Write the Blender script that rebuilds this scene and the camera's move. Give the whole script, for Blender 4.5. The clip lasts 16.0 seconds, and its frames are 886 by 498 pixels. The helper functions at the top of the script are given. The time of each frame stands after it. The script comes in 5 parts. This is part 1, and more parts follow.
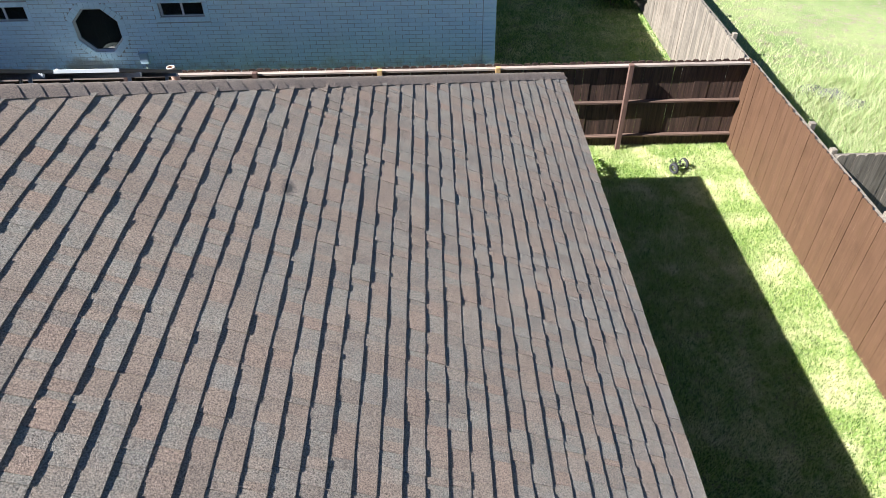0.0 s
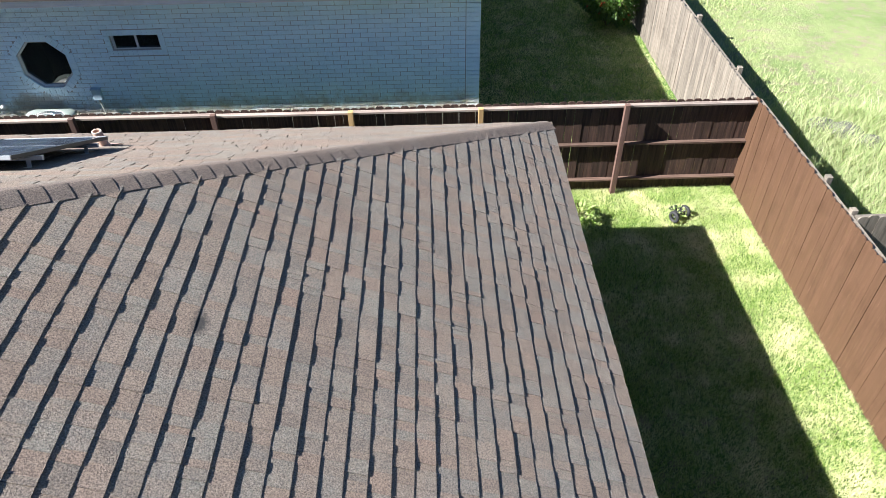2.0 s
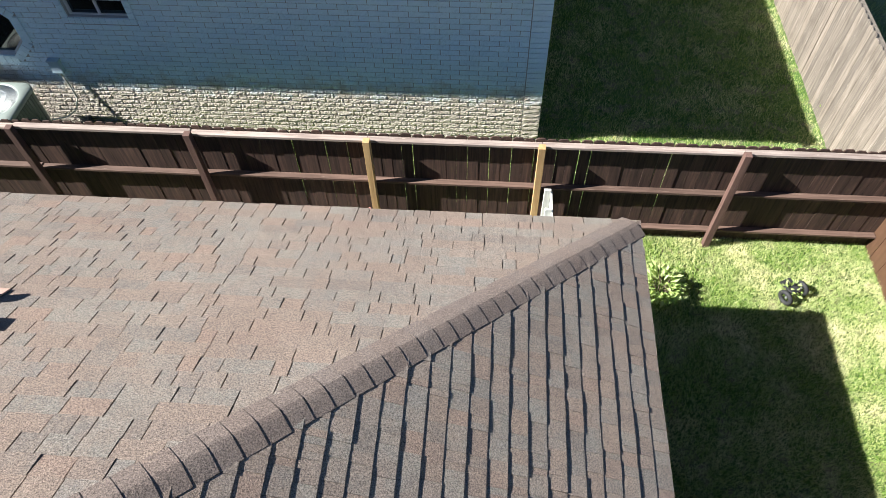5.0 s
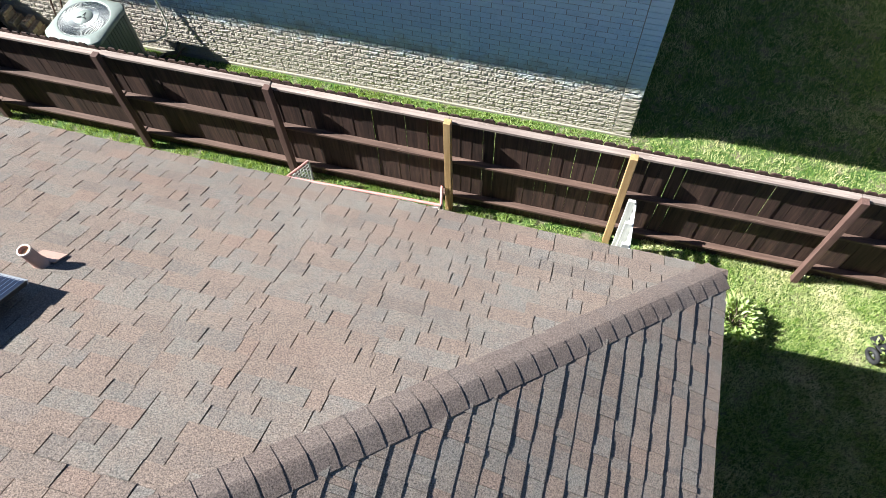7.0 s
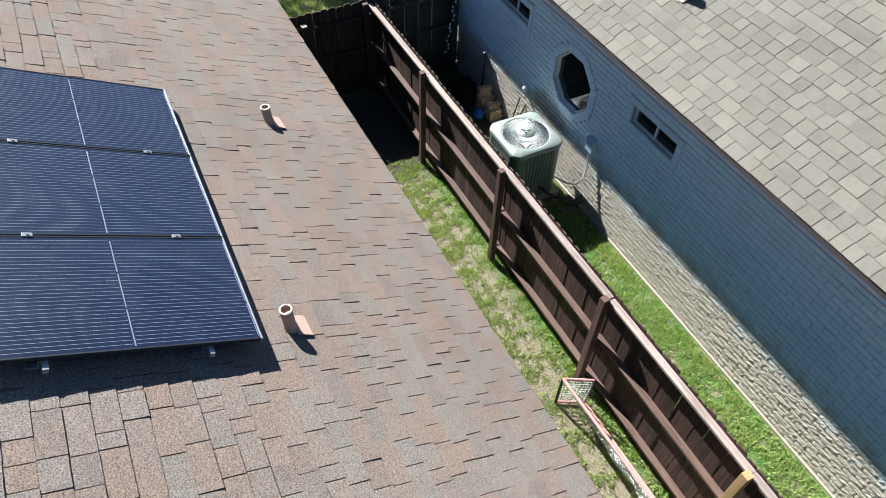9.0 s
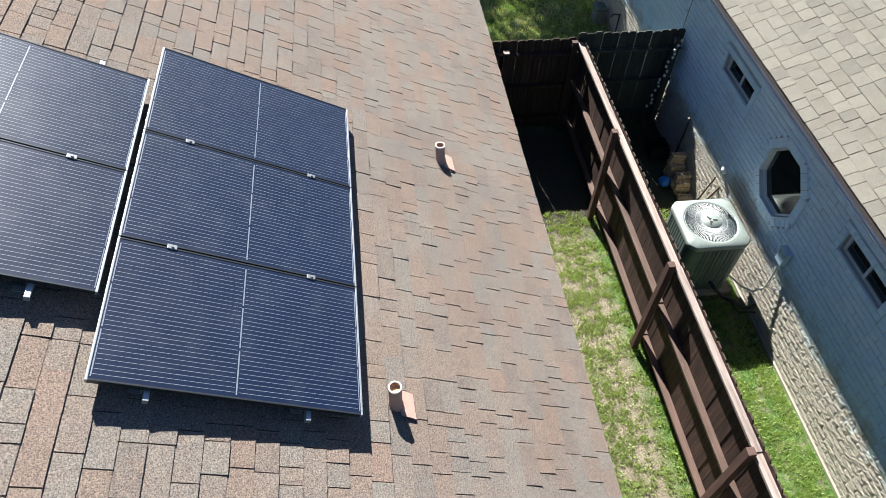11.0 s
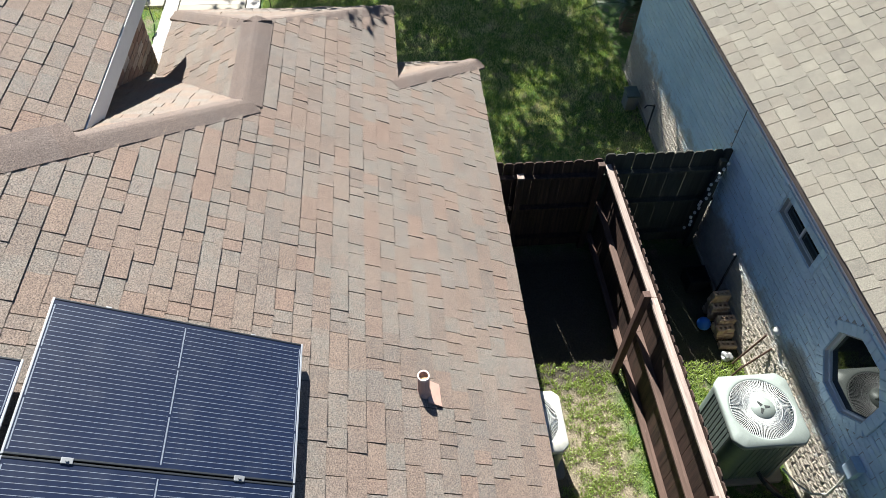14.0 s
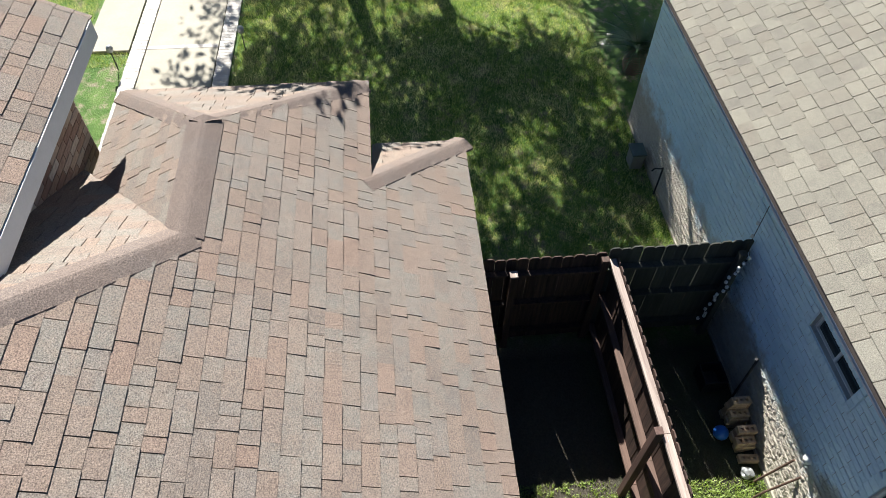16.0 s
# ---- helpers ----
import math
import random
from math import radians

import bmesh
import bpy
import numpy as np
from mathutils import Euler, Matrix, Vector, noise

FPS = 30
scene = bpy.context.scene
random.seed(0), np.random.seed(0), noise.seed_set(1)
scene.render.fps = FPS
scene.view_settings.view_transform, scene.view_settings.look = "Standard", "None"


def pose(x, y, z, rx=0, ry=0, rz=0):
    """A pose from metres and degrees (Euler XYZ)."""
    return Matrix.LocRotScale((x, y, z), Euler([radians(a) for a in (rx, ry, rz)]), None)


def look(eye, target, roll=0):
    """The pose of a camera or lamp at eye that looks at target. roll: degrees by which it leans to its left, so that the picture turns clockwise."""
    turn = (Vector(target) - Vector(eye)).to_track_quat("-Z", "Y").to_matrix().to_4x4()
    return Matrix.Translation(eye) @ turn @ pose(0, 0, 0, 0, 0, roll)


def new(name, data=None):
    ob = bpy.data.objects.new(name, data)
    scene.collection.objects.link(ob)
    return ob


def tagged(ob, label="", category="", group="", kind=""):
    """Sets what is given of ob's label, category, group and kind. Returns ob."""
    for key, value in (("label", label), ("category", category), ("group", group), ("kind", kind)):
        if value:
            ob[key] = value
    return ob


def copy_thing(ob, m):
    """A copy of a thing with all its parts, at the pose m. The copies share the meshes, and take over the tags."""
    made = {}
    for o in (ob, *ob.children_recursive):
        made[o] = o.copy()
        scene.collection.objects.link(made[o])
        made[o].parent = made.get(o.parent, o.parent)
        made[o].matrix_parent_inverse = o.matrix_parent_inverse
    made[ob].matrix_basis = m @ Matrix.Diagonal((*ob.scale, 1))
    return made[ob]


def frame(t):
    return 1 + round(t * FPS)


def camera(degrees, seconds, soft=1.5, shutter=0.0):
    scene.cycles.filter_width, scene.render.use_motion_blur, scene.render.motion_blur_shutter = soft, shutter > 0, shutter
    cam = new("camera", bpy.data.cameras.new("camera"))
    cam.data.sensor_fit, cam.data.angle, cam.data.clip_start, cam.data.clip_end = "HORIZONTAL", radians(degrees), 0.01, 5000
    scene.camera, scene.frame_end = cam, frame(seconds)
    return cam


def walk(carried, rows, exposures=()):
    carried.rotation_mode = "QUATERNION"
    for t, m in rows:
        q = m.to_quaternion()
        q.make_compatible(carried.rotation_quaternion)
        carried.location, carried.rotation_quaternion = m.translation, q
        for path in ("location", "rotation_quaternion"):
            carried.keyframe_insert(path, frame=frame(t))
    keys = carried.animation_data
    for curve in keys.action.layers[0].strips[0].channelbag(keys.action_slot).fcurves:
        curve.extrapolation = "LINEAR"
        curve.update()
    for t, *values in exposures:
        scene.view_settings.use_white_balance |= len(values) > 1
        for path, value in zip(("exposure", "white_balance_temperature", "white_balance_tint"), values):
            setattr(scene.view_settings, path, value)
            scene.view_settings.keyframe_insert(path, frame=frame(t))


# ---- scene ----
cam = camera(65.9, 16.0, soft=0.5)
PATH = [
    (0, (0.099, -0.764, 7.674), (0.113, 0.748, 6.365), -1.0),
    (0.5, (0.201, -0.394, 7.671), (0.220, 1.120, 6.364), -0.9),
    (1, (0.314, -0.067, 7.671), (0.334, 1.444, 6.361), -0.9),
    (1.5, (0.404, 0.281, 7.696), (0.424, 1.786, 6.379), -1.0),
    (2, (0.462, 0.790, 7.706), (0.484, 2.297, 6.392), -1.0),
    (2.2, (0.496, 1.038, 7.721), (0.516, 2.547, 6.408), -1.2),
    (2.5, (0.533, 1.570, 7.739), (0.401, 3.073, 6.427), -0.6),
    (3, (0.584, 2.427, 7.813), (0.453, 3.927, 6.497), -0.7),
    (3.5, (0.657, 3.231, 7.885), (0.522, 4.727, 6.563), -1.0),
    (4, (0.706, 4.007, 7.954), (0.565, 5.495, 6.624), -1.3),
    (4.2, (0.669, 4.257, 7.973), (0.534, 5.732, 6.629), -1.2),
    (4.5, (0.628, 4.624, 7.986), (0.506, 5.992, 6.532), -1.3),
    (4.7, (0.632, 4.805, 7.997), (0.512, 6.080, 6.461), -1.6),
    (6.8, (0.537, 5.729, 8.197), (0.412, 6.712, 6.46), -3.0),
    (7, (0.531, 5.888, 8.156), (0.242, 6.851, 6.427), -2.2),
    (7.2, (0.510, 6.066, 8.126), (0.049, 6.971, 6.403), -0.8),
    (7.4, (0.483, 6.271, 8.113), (-0.135, 7.069, 6.386), 0.3),
    (7.5, (0.457, 6.352, 8.109), (-0.225, 7.087, 6.378), 0.8),
    (7.6, (0.428, 6.444, 8.095), (-0.321, 7.110, 6.364), 1.5),
    (7.8, (0.383, 6.580, 8.113), (-0.450, 7.121, 6.377), 2.5),
    (8, (0.349, 6.701, 8.147), (-0.518, 7.191, 6.413), 2.8),
    (8.5, (0.174, 7.025, 8.188), (-0.824, 7.572, 6.543), 2.7),
    (9, (0.025, 7.154, 8.173), (-1.119, 7.779, 6.656), 2.4),
    (9.2, (-0.058, 7.135, 8.116), (-1.247, 7.690, 6.607), 2.8),
    (9.3, (-0.098, 7.140, 8.109), (-1.327, 7.582, 6.594), 3.3),
    (9.5, (-0.176, 7.184, 8.157), (-1.425, 7.496, 6.627), 4.0),
    (9.7, (-0.272, 7.217, 8.197), (-1.516, 7.529, 6.662), 4.2),
    (11.8, (-1.314, 7.638, 8.319), (-2.589, 7.796, 6.786), 3.1),
    (12, (-1.461, 7.681, 8.343), (-2.737, 7.837, 6.811), 3.1),
    (12.5, (-1.924, 7.795, 8.411), (-3.196, 7.945, 6.875), 2.8),
    (13, (-2.451, 7.897, 8.448), (-3.720, 8.045, 6.91), 2.6),
    (13.5, (-2.997, 8.001, 8.491), (-4.262, 8.144, 6.949), 2.3),
    (14, (-3.539, 8.116, 8.515), (-4.802, 8.254, 6.971), 2.0),
    (14.5, (-3.996, 8.231, 8.527), (-5.257, 8.367, 6.98), 1.8),
    (15, (-4.428, 8.343, 8.541), (-5.686, 8.471, 6.991), 1.5),
    (15.5, (-4.897, 8.410, 8.556), (-6.148, 8.541, 7.001), 1.5),
    (16, (-5.354, 8.499, 8.58), (-6.599, 8.631, 7.019), 1.4),
]
walk(cam, [(t, look(eye, target, roll)) for t, eye, target, roll in PATH], [(0, 1.68, 6180, 10), (3, 1.68, 6300, 10), (4.5, 1.47, 6400, 10), (7, 1.45, 6200, 10), (8, 1.34, 6120, 10), (9.5, 1.35, 6180, 10), (12, 1.44, 6450, 10), (16, 1.36, 6500, 10)])

# ---- sky, sun and exposure ----
SUN_WAY = Vector((3.0, 0.62, -2.53)).normalized()
world = bpy.data.worlds.new("sky")
scene.world = world
world.use_nodes = True
wn = world.node_tree
bg = wn.nodes["Background"]
sky = wn.nodes.new("ShaderNodeTexSky")
sky.sky_type = "NISHITA"
sky.sun_disc = False
sky.ozone_density = 8.0
sky.dust_density = 0.3
sky.sun_elevation = math.asin(-SUN_WAY.z)
sky.sun_rotation = math.atan2(-SUN_WAY.x, -SUN_WAY.y)
wn.links.new(sky.outputs[0], bg.inputs[0])
bg.inputs[1].default_value = 0.041
sun_data = bpy.data.lights.new("sun", "SUN")
sun_data.energy = 6.7
sun_data.angle = radians(0.55)
sun_data.color = (1.0, 0.985, 0.93)
sun = new("sun", sun_data)
sun.matrix_world = look((-30, -10, 30), Vector((-30, -10, 30)) + SUN_WAY)


# ---- materials ----
class Nodes:
    """A node material with its Principled shader."""

    def __init__(self, name, rough=0.8, metal=0.0):
        self.mat = bpy.data.materials.new(name)
        self.mat.use_nodes = True
        self.tree = self.mat.node_tree
        self.bsdf = self.tree.nodes["Principled BSDF"]
        self.bsdf.inputs["Roughness"].default_value = rough
        self.bsdf.inputs["Metallic"].default_value = metal
        self.bsdf.inputs["Specular IOR Level"].default_value = 0.3
        self.geo = self.add("ShaderNodeNewGeometry")
        self.pos = self.geo.outputs["Position"]

    def add(self, kind, operation=None, blend=None, mapping=None):
        node = self.tree.nodes.new(kind)
        if operation:
            node.operation = operation
        if blend:
            node.data_type, node.blend_type = "RGBA", blend
        if mapping:
            node.vector_type = mapping
        return node

    def link(self, a, b):
        self.tree.links.new(a, b)

    def put(self, socket, value):
        if isinstance(value, bpy.types.NodeSocket):
            self.link(value, socket)
        else:
            socket.default_value = value

    def noise(self, scale, detail=3.0, rough=0.6, stretch=None, where=None):
        node = self.add("ShaderNodeTexNoise")
        node.inputs["Scale"].default_value = scale
        node.inputs["Detail"].default_value = detail
        node.inputs["Roughness"].default_value = rough
        src = where or self.pos
        if stretch:
            m = self.add("ShaderNodeMapping")
            m.inputs["Scale"].default_value = stretch
            self.link(src, m.inputs[0])
            src = m.outputs[0]
        self.link(src, node.inputs["Vector"])
        return node.outputs["Fac"]

    def ramp(self, fac, stops):
        node = self.add("ShaderNodeValToRGB")
        els = node.color_ramp.elements
        while len(els) < len(stops):
            els.new(0.5)
        for e, (p, c) in zip(els, stops):
            e.position = p
            e.color = (*c, 1) if len(c) == 3 else c
        self.put(node.inputs[0], fac)
        return node.outputs[0]

    def mix(self, fac, a, b, blend="MIX"):
        node = self.add("ShaderNodeMix", blend=blend)
        for k, v in ((0, fac), (6, a), (7, b)):
            if isinstance(v, tuple) and len(v) == 3:
                v = (*v, 1)
            self.put(node.inputs[k], v)
        return node.outputs[2]

    def maths(self, op, a, b=0.0):
        node = self.add("ShaderNodeMath", operation=op)
        self.put(node.inputs[0], a)
        self.put(node.inputs[1], b)
        return node.outputs[0]

    def piece(self):
        """A random number for each piece, whether it is an object or an island of a joined mesh."""
        info = self.add("ShaderNodeObjectInfo")
        return self.maths("FRACT", self.maths("ADD", self.geo.outputs["Random Per Island"], info.outputs["Random"]))

    def colour(self, value):
        self.put(self.bsdf.inputs["Base Color"], (*value, 1) if isinstance(value, tuple) else value)
        return self

    def bump(self, fac, strength=0.4, distance=0.01):
        node = self.add("ShaderNodeBump")
        node.inputs["Strength"].default_value = strength
        node.inputs["Distance"].default_value = distance
        self.link(fac, node.inputs["Height"])
        self.link(node.outputs[0], self.bsdf.inputs["Normal"])
        return self


def shingle_material(name, tones, vary=0.6, grit=0.9, stain=(0.9, 0.9, 0.9), smudge=None):
    m = Nodes(name, 0.93)
    m.bsdf.inputs["Specular IOR Level"].default_value = 0.12
    middle = tuple(sum(c[i] for c in tones) / len(tones) for i in range(3))
    tone = m.mix(vary, middle, m.ramp(m.piece(), [(i / (len(tones) - 1), c) for i, c in enumerate(tones)]))
    # blended granules drift from one tone to another within a shingle
    tone = m.mix(m.maths("MULTIPLY", m.ramp(m.noise(7.0, 4, 0.7), [(0.4, (0, 0, 0)), (0.62, (1, 1, 1))]), 0.4), tone, tones[1])
    tone = m.mix(m.maths("MULTIPLY", m.ramp(m.noise(5.0, 4, 0.7, (1.0, 1.3, 1.0)), [(0.5, (0, 0, 0)), (0.7, (1, 1, 1))]), 0.16), tone, tones[2])
    grain = m.noise(95.0, 3, 0.8)
    tone = m.mix(grit, tone, m.ramp(grain, [(0.32, (0.12, 0.12, 0.13)), (0.5, (0.5, 0.5, 0.5)), (0.68, (0.95, 0.93, 0.9))]), "OVERLAY")
    big = m.noise(0.8, 5, 0.6)
    tone = m.mix(m.ramp(big, [(0.42, (0, 0, 0)), (0.75, (0.8, 0.8, 0.8))]), tone, m.mix(1.0, tone, stain, "MULTIPLY"))
    spot = m.noise(2.6, 2, 0.5)
    tone = m.mix(m.ramp(spot, [(0.74, (0, 0, 0)), (0.8, (0.35, 0.35, 0.35))]), tone, (0.07, 0.065, 0.065))
    if smudge:
        # a sooty streak left on the shingles
        m2 = m.add("ShaderNodeMapping", mapping="TEXTURE")
        m2.inputs[1].default_value = smudge
        m2.inputs[3].default_value = (0.14, 0.26, 0.14)
        m.link(m.pos, m2.inputs[0])
        far = m.add("ShaderNodeVectorMath", operation="LENGTH")
        m.link(m2.outputs[0], far.inputs[0])
        fade = m.maths("ADD", far.outputs["Value"], m.maths("MULTIPLY", m.noise(18.0, 4, 0.7), 0.9))
        tone = m.mix(m.ramp(fade, [(0.6, (0.9, 0.9, 0.9)), (1.0, (0, 0, 0))]), tone, (0.035, 0.035, 0.037))
    return m.colour(tone).bump(grain, 0.9, 0.007).mat


SHINGLE = shingle_material("brown asphalt shingles", [(0.176, 0.138, 0.114), (0.196, 0.148, 0.119), (0.166, 0.157, 0.14), (0.184, 0.168, 0.147), (0.206, 0.145, 0.115), (0.146, 0.125, 0.109), (0.172, 0.161, 0.146), (0.186, 0.146, 0.122)], 0.75, stain=(0.84, 0.83, 0.84), smudge=(-1.18, 4.05, 4.24))
CAPS = shingle_material("brown ridge shingles", [(0.135, 0.107, 0.093), (0.146, 0.115, 0.099), (0.137, 0.116, 0.105), (0.148, 0.112, 0.094)], 0.5, stain=(0.86, 0.86, 0.88))
SHINGLE_PALE = shingle_material("pale grey shingles", [(0.14, 0.13, 0.11), (0.185, 0.174, 0.145), (0.128, 0.118, 0.102), (0.2, 0.187, 0.154), (0.15, 0.134, 0.111), (0.168, 0.156, 0.131)], 0.85, 0.55)


def wood_material(name, dark, light, rough=0.75, vary=0.55, across="z", worn=0.0, worn_tone=(0.45, 0.33, 0.27)):
    m = Nodes(name, rough)
    stretch = {"z": (26, 26, 1.6), "x": (1.6, 26, 26), "y": (26, 1.6, 26)}[across]
    grain = m.noise(1.0, 4, 0.65, stretch)
    tone = m.mix(m.ramp(grain, [(0.3, (0, 0, 0)), (0.7, (1, 1, 1))]), dark, light)
    tone = m.mix(vary, tone, m.ramp(m.piece(), [(0, (0.3, 0.3, 0.3)), (1, (0.72, 0.7, 0.68))]), "OVERLAY")
    blot = m.noise(2.3, 4, 0.6)
    tone = m.mix(m.ramp(blot, [(0.5, (0, 0, 0)), (0.75, (0.45, 0.45, 0.45))]), tone, m.mix(1.0, tone, (0.6, 0.57, 0.55), "MULTIPLY"))
    if worn:
        scuff = m.noise(1.0, 5, 0.75, tuple(2.2 * v for v in stretch))
        tone = m.mix(m.maths("MULTIPLY", m.ramp(scuff, [(0.6, (0, 0, 0)), (0.72, (1, 1, 1))]), worn), tone, worn_tone)
    return m.colour(tone).bump(grain, 0.35, 0.004).mat


FENCE_BROWN = wood_material("dark brown stained pickets", (0.018, 0.011, 0.009), (0.072, 0.041, 0.031))
RAIL_BROWN = wood_material("brown stained rail", (0.055, 0.033, 0.025), (0.115, 0.072, 0.056), across="x", worn=0.3)
CAP_BROWN = wood_material("worn brown top rail", (0.14, 0.105, 0.092), (0.3, 0.25, 0.22), across="x", worn=0.9, worn_tone=(0.58, 0.5, 0.42))
POST_BROWN = wood_material("brown stained post", (0.07, 0.039, 0.032), (0.12, 0.07, 0.057), worn=0.2)
POST_NEW = wood_material("new yellow pine post", (0.27, 0.17, 0.075), (0.4, 0.27, 0.13))
BACK_BROWN = wood_material("red-brown stained boards", (0.064, 0.033, 0.018), (0.086, 0.045, 0.027), rough=0.6, vary=0.15, worn=0.25, worn_tone=(0.33, 0.2, 0.15))
FENCE_GREY = wood_material("weathered grey pickets", (0.09, 0.074, 0.06), (0.2, 0.172, 0.143), worn=0.6, worn_tone=(0.42, 0.38, 0.33))
FENCE_OLIVE = wood_material("dark olive stained pickets", (0.03, 0.032, 0.027), (0.055, 0.056, 0.048))
PLANK_GREY = wood_material("grey weathered plank", (0.36, 0.37, 0.35), (0.55, 0.56, 0.53))


def plain(name, tone, rough=0.6, metal=0.0, grime=0.25, scale=6.0, bump=0.0):
    m = Nodes(name, rough, metal)
    dirt = m.noise(scale, 5, 0.65)
    c = m.mix(m.maths("MULTIPLY", m.ramp(dirt, [(0.4, (0, 0, 0)), (0.72, (1, 1, 1))]), grime), tone, tuple(v * 0.55 for v in tone))
    fine = m.noise(scale * 14, 3, 0.6)
    c = m.mix(0.12, c, m.ramp(fine, [(0.3, (0.3, 0.3, 0.3)), (0.7, (0.7, 0.7, 0.7))]), "OVERLAY")
    m.colour(c)
    if bump:
        m.bump(fine, bump, 0.004)
    return m.mat


def brick_material(name, tones, sunlit_splash=None):
    m = Nodes(name, 0.75)
    tone = m.ramp(m.piece(), [(i / (len(tones) - 1), c) for i, c in enumerate(tones)])
    soil = m.noise(1.1, 5, 0.62)
    low = m.noise(3.0, 5, 0.7)
    tone = m.mix(m.maths("MULTIPLY", m.ramp(soil, [(0.5, (0, 0, 0)), (0.8, (1, 1, 1))]), 0.16), tone, (0.42, 0.38, 0.3))
    tone = m.mix(0.3, tone, m.ramp(low, [(0.3, (0.36, 0.36, 0.36)), (0.7, (0.62, 0.62, 0.62))]), "OVERLAY")
    if sunlit_splash:
        # ragged tan patches on the lowest courses: soil splashes and painted-in beige of sunlight
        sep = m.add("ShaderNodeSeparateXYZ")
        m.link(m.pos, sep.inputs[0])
        reach = m.maths("SUBTRACT", m.maths("ADD", m.noise(4.0, 5, 0.7), 0.7 * sunlit_splash), sep.outputs[2])
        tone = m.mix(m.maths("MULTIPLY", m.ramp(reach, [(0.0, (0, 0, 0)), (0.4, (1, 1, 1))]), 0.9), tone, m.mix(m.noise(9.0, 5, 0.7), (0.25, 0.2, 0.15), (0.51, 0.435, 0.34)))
        # brown damp stain on the wall round the cooling unit
        m2 = m.add("ShaderNodeMapping", mapping="TEXTURE")
        m2.inputs[1].default_value = (-7.2, NB_Y, 1.05)
        m2.inputs[3].default_value = (1.3, 1.0, 0.55)
        m.link(m.pos, m2.inputs[0])
        far = m.add("ShaderNodeVectorMath", operation="LENGTH")
        m.link(m2.outputs[0], far.inputs[0])
        fade = m.maths("ADD", far.outputs["Value"], m.maths("MULTIPLY", m.noise(3.5, 5, 0.7), 0.8))
        tone = m.mix(m.ramp(fade, [(0.7, (0.75, 0.75, 0.75)), (1.35, (0, 0, 0))]), tone, (0.27, 0.225, 0.17))
    return m.colour(tone).bump(m.noise(30.0, 6, 0.75), 0.9, 0.018).mat


NB_Y = 13.03
# bluish tones put the wall's blue skylit shade into the white paint
BRICK = brick_material("white painted rough brick tinted shade blue", [(0.63, 0.79, 0.88), (0.66, 0.81, 0.9), (0.59, 0.75, 0.85), (0.64, 0.8, 0.89)], sunlit_splash=1.0)
MORTAR = plain("painted mortar", (0.36, 0.38, 0.38), 0.9, grime=0.4, scale=3.0, bump=0.4)
TRIM = plain("grey-white painted trim", (0.6, 0.61, 0.61), 0.5, grime=0.2)
WHITE = plain("white painted fascia", (0.62, 0.62, 0.6), 0.5, grime=0.15)
SIDING = plain("tan wall", (0.42, 0.37, 0.31), 0.85, grime=0.3, bump=0.3)
STONE = brick_material("tan brick of the gable", [(0.3, 0.2, 0.14), (0.42, 0.33, 0.25), (0.24, 0.14, 0.1), (0.5, 0.44, 0.36)])
CONCRETE = plain("pale concrete", (0.3, 0.275, 0.22), 0.85, grime=0.35, scale=1.5, bump=0.3)
PAVER = brick_material("pale brick pavers", [(0.42, 0.39, 0.36), (0.46, 0.43, 0.4), (0.38, 0.35, 0.32)])
COPPER_PINK = plain("pink-brown painted pipe", (0.4, 0.26, 0.21), 0.6, grime=0.3, scale=20)
PVC = plain("pipe end", (0.6, 0.5, 0.42), 0.6, grime=0.3, scale=30)
PIPE_IN = plain("tan pipe bore", (0.55, 0.37, 0.2), 0.8)
ALU = plain("aluminium frame", (0.42, 0.44, 0.46), 0.35, 0.6, grime=0.15)
CLAMP = plain("dull grey clamp", (0.2, 0.21, 0.22), 0.5, 0.4, grime=0.3)
DARK_ALU = plain("dark frame edge", (0.05, 0.055, 0.06), 0.35, 0.6, grime=0.1)
SILVER = plain("silver busbar", (0.21, 0.235, 0.275), 0.35, 0.3, grime=0.05)
BLACK = plain("black plastic", (0.02, 0.02, 0.022), 0.5)
AC_GREEN = plain("grey-green painted sheet steel", (0.11, 0.14, 0.13), 0.45, 0.1, grime=0.4, scale=5)
AC_PALE = plain("pale grey-green painted steel", (0.235, 0.27, 0.25), 0.4, 0.1, grime=0.3, scale=5)
GRILLE = plain("bright grille wire", (0.7, 0.72, 0.7), 0.35, 0.3, grime=0.1)
AC_WHITE = plain("cream painted steel", (0.5, 0.5, 0.45), 0.45, grime=0.15)
AC_INSIDE = plain("dark inside of the unit", (0.03, 0.034, 0.034), 0.6)
BLADE = plain("grey fan blade", (0.3, 0.31, 0.31), 0.4, 0.5)
RED_PIPE = plain("faded red tube", (0.56, 0.26, 0.235), 0.5, grime=0.4, scale=9)
NET = plain("white cord", (0.7, 0.7, 0.66), 0.85, grime=0.2)
BRICK_TAN = brick_material("tan core brick", [(0.42, 0.3, 0.19), (0.5, 0.38, 0.26), (0.36, 0.23, 0.15)])
BLUE = plain("blue rubber", (0.02, 0.13, 0.5), 0.4)
# the blue of the box's shaded place is mixed into its grey
METER = plain("pale grey enclosure tinted shade blue", (0.36, 0.47, 0.56), 0.5)
TYRE = plain("black rubber", (0.025, 0.025, 0.026), 0.7, grime=0.4)
RUST = plain("rusty pipe", (0.09, 0.055, 0.04), 0.8, grime=0.5, scale=20)


def glass_material():
    m = Nodes("window glass", 0.03)
    m.colour((0.012, 0.016, 0.015))
    m.bsdf.inputs["Specular IOR Level"].default_value = 0.9
    m.bump(m.noise(1.2, 2), 0.04, 0.02)
    return m.mat


GLASS = glass_material()


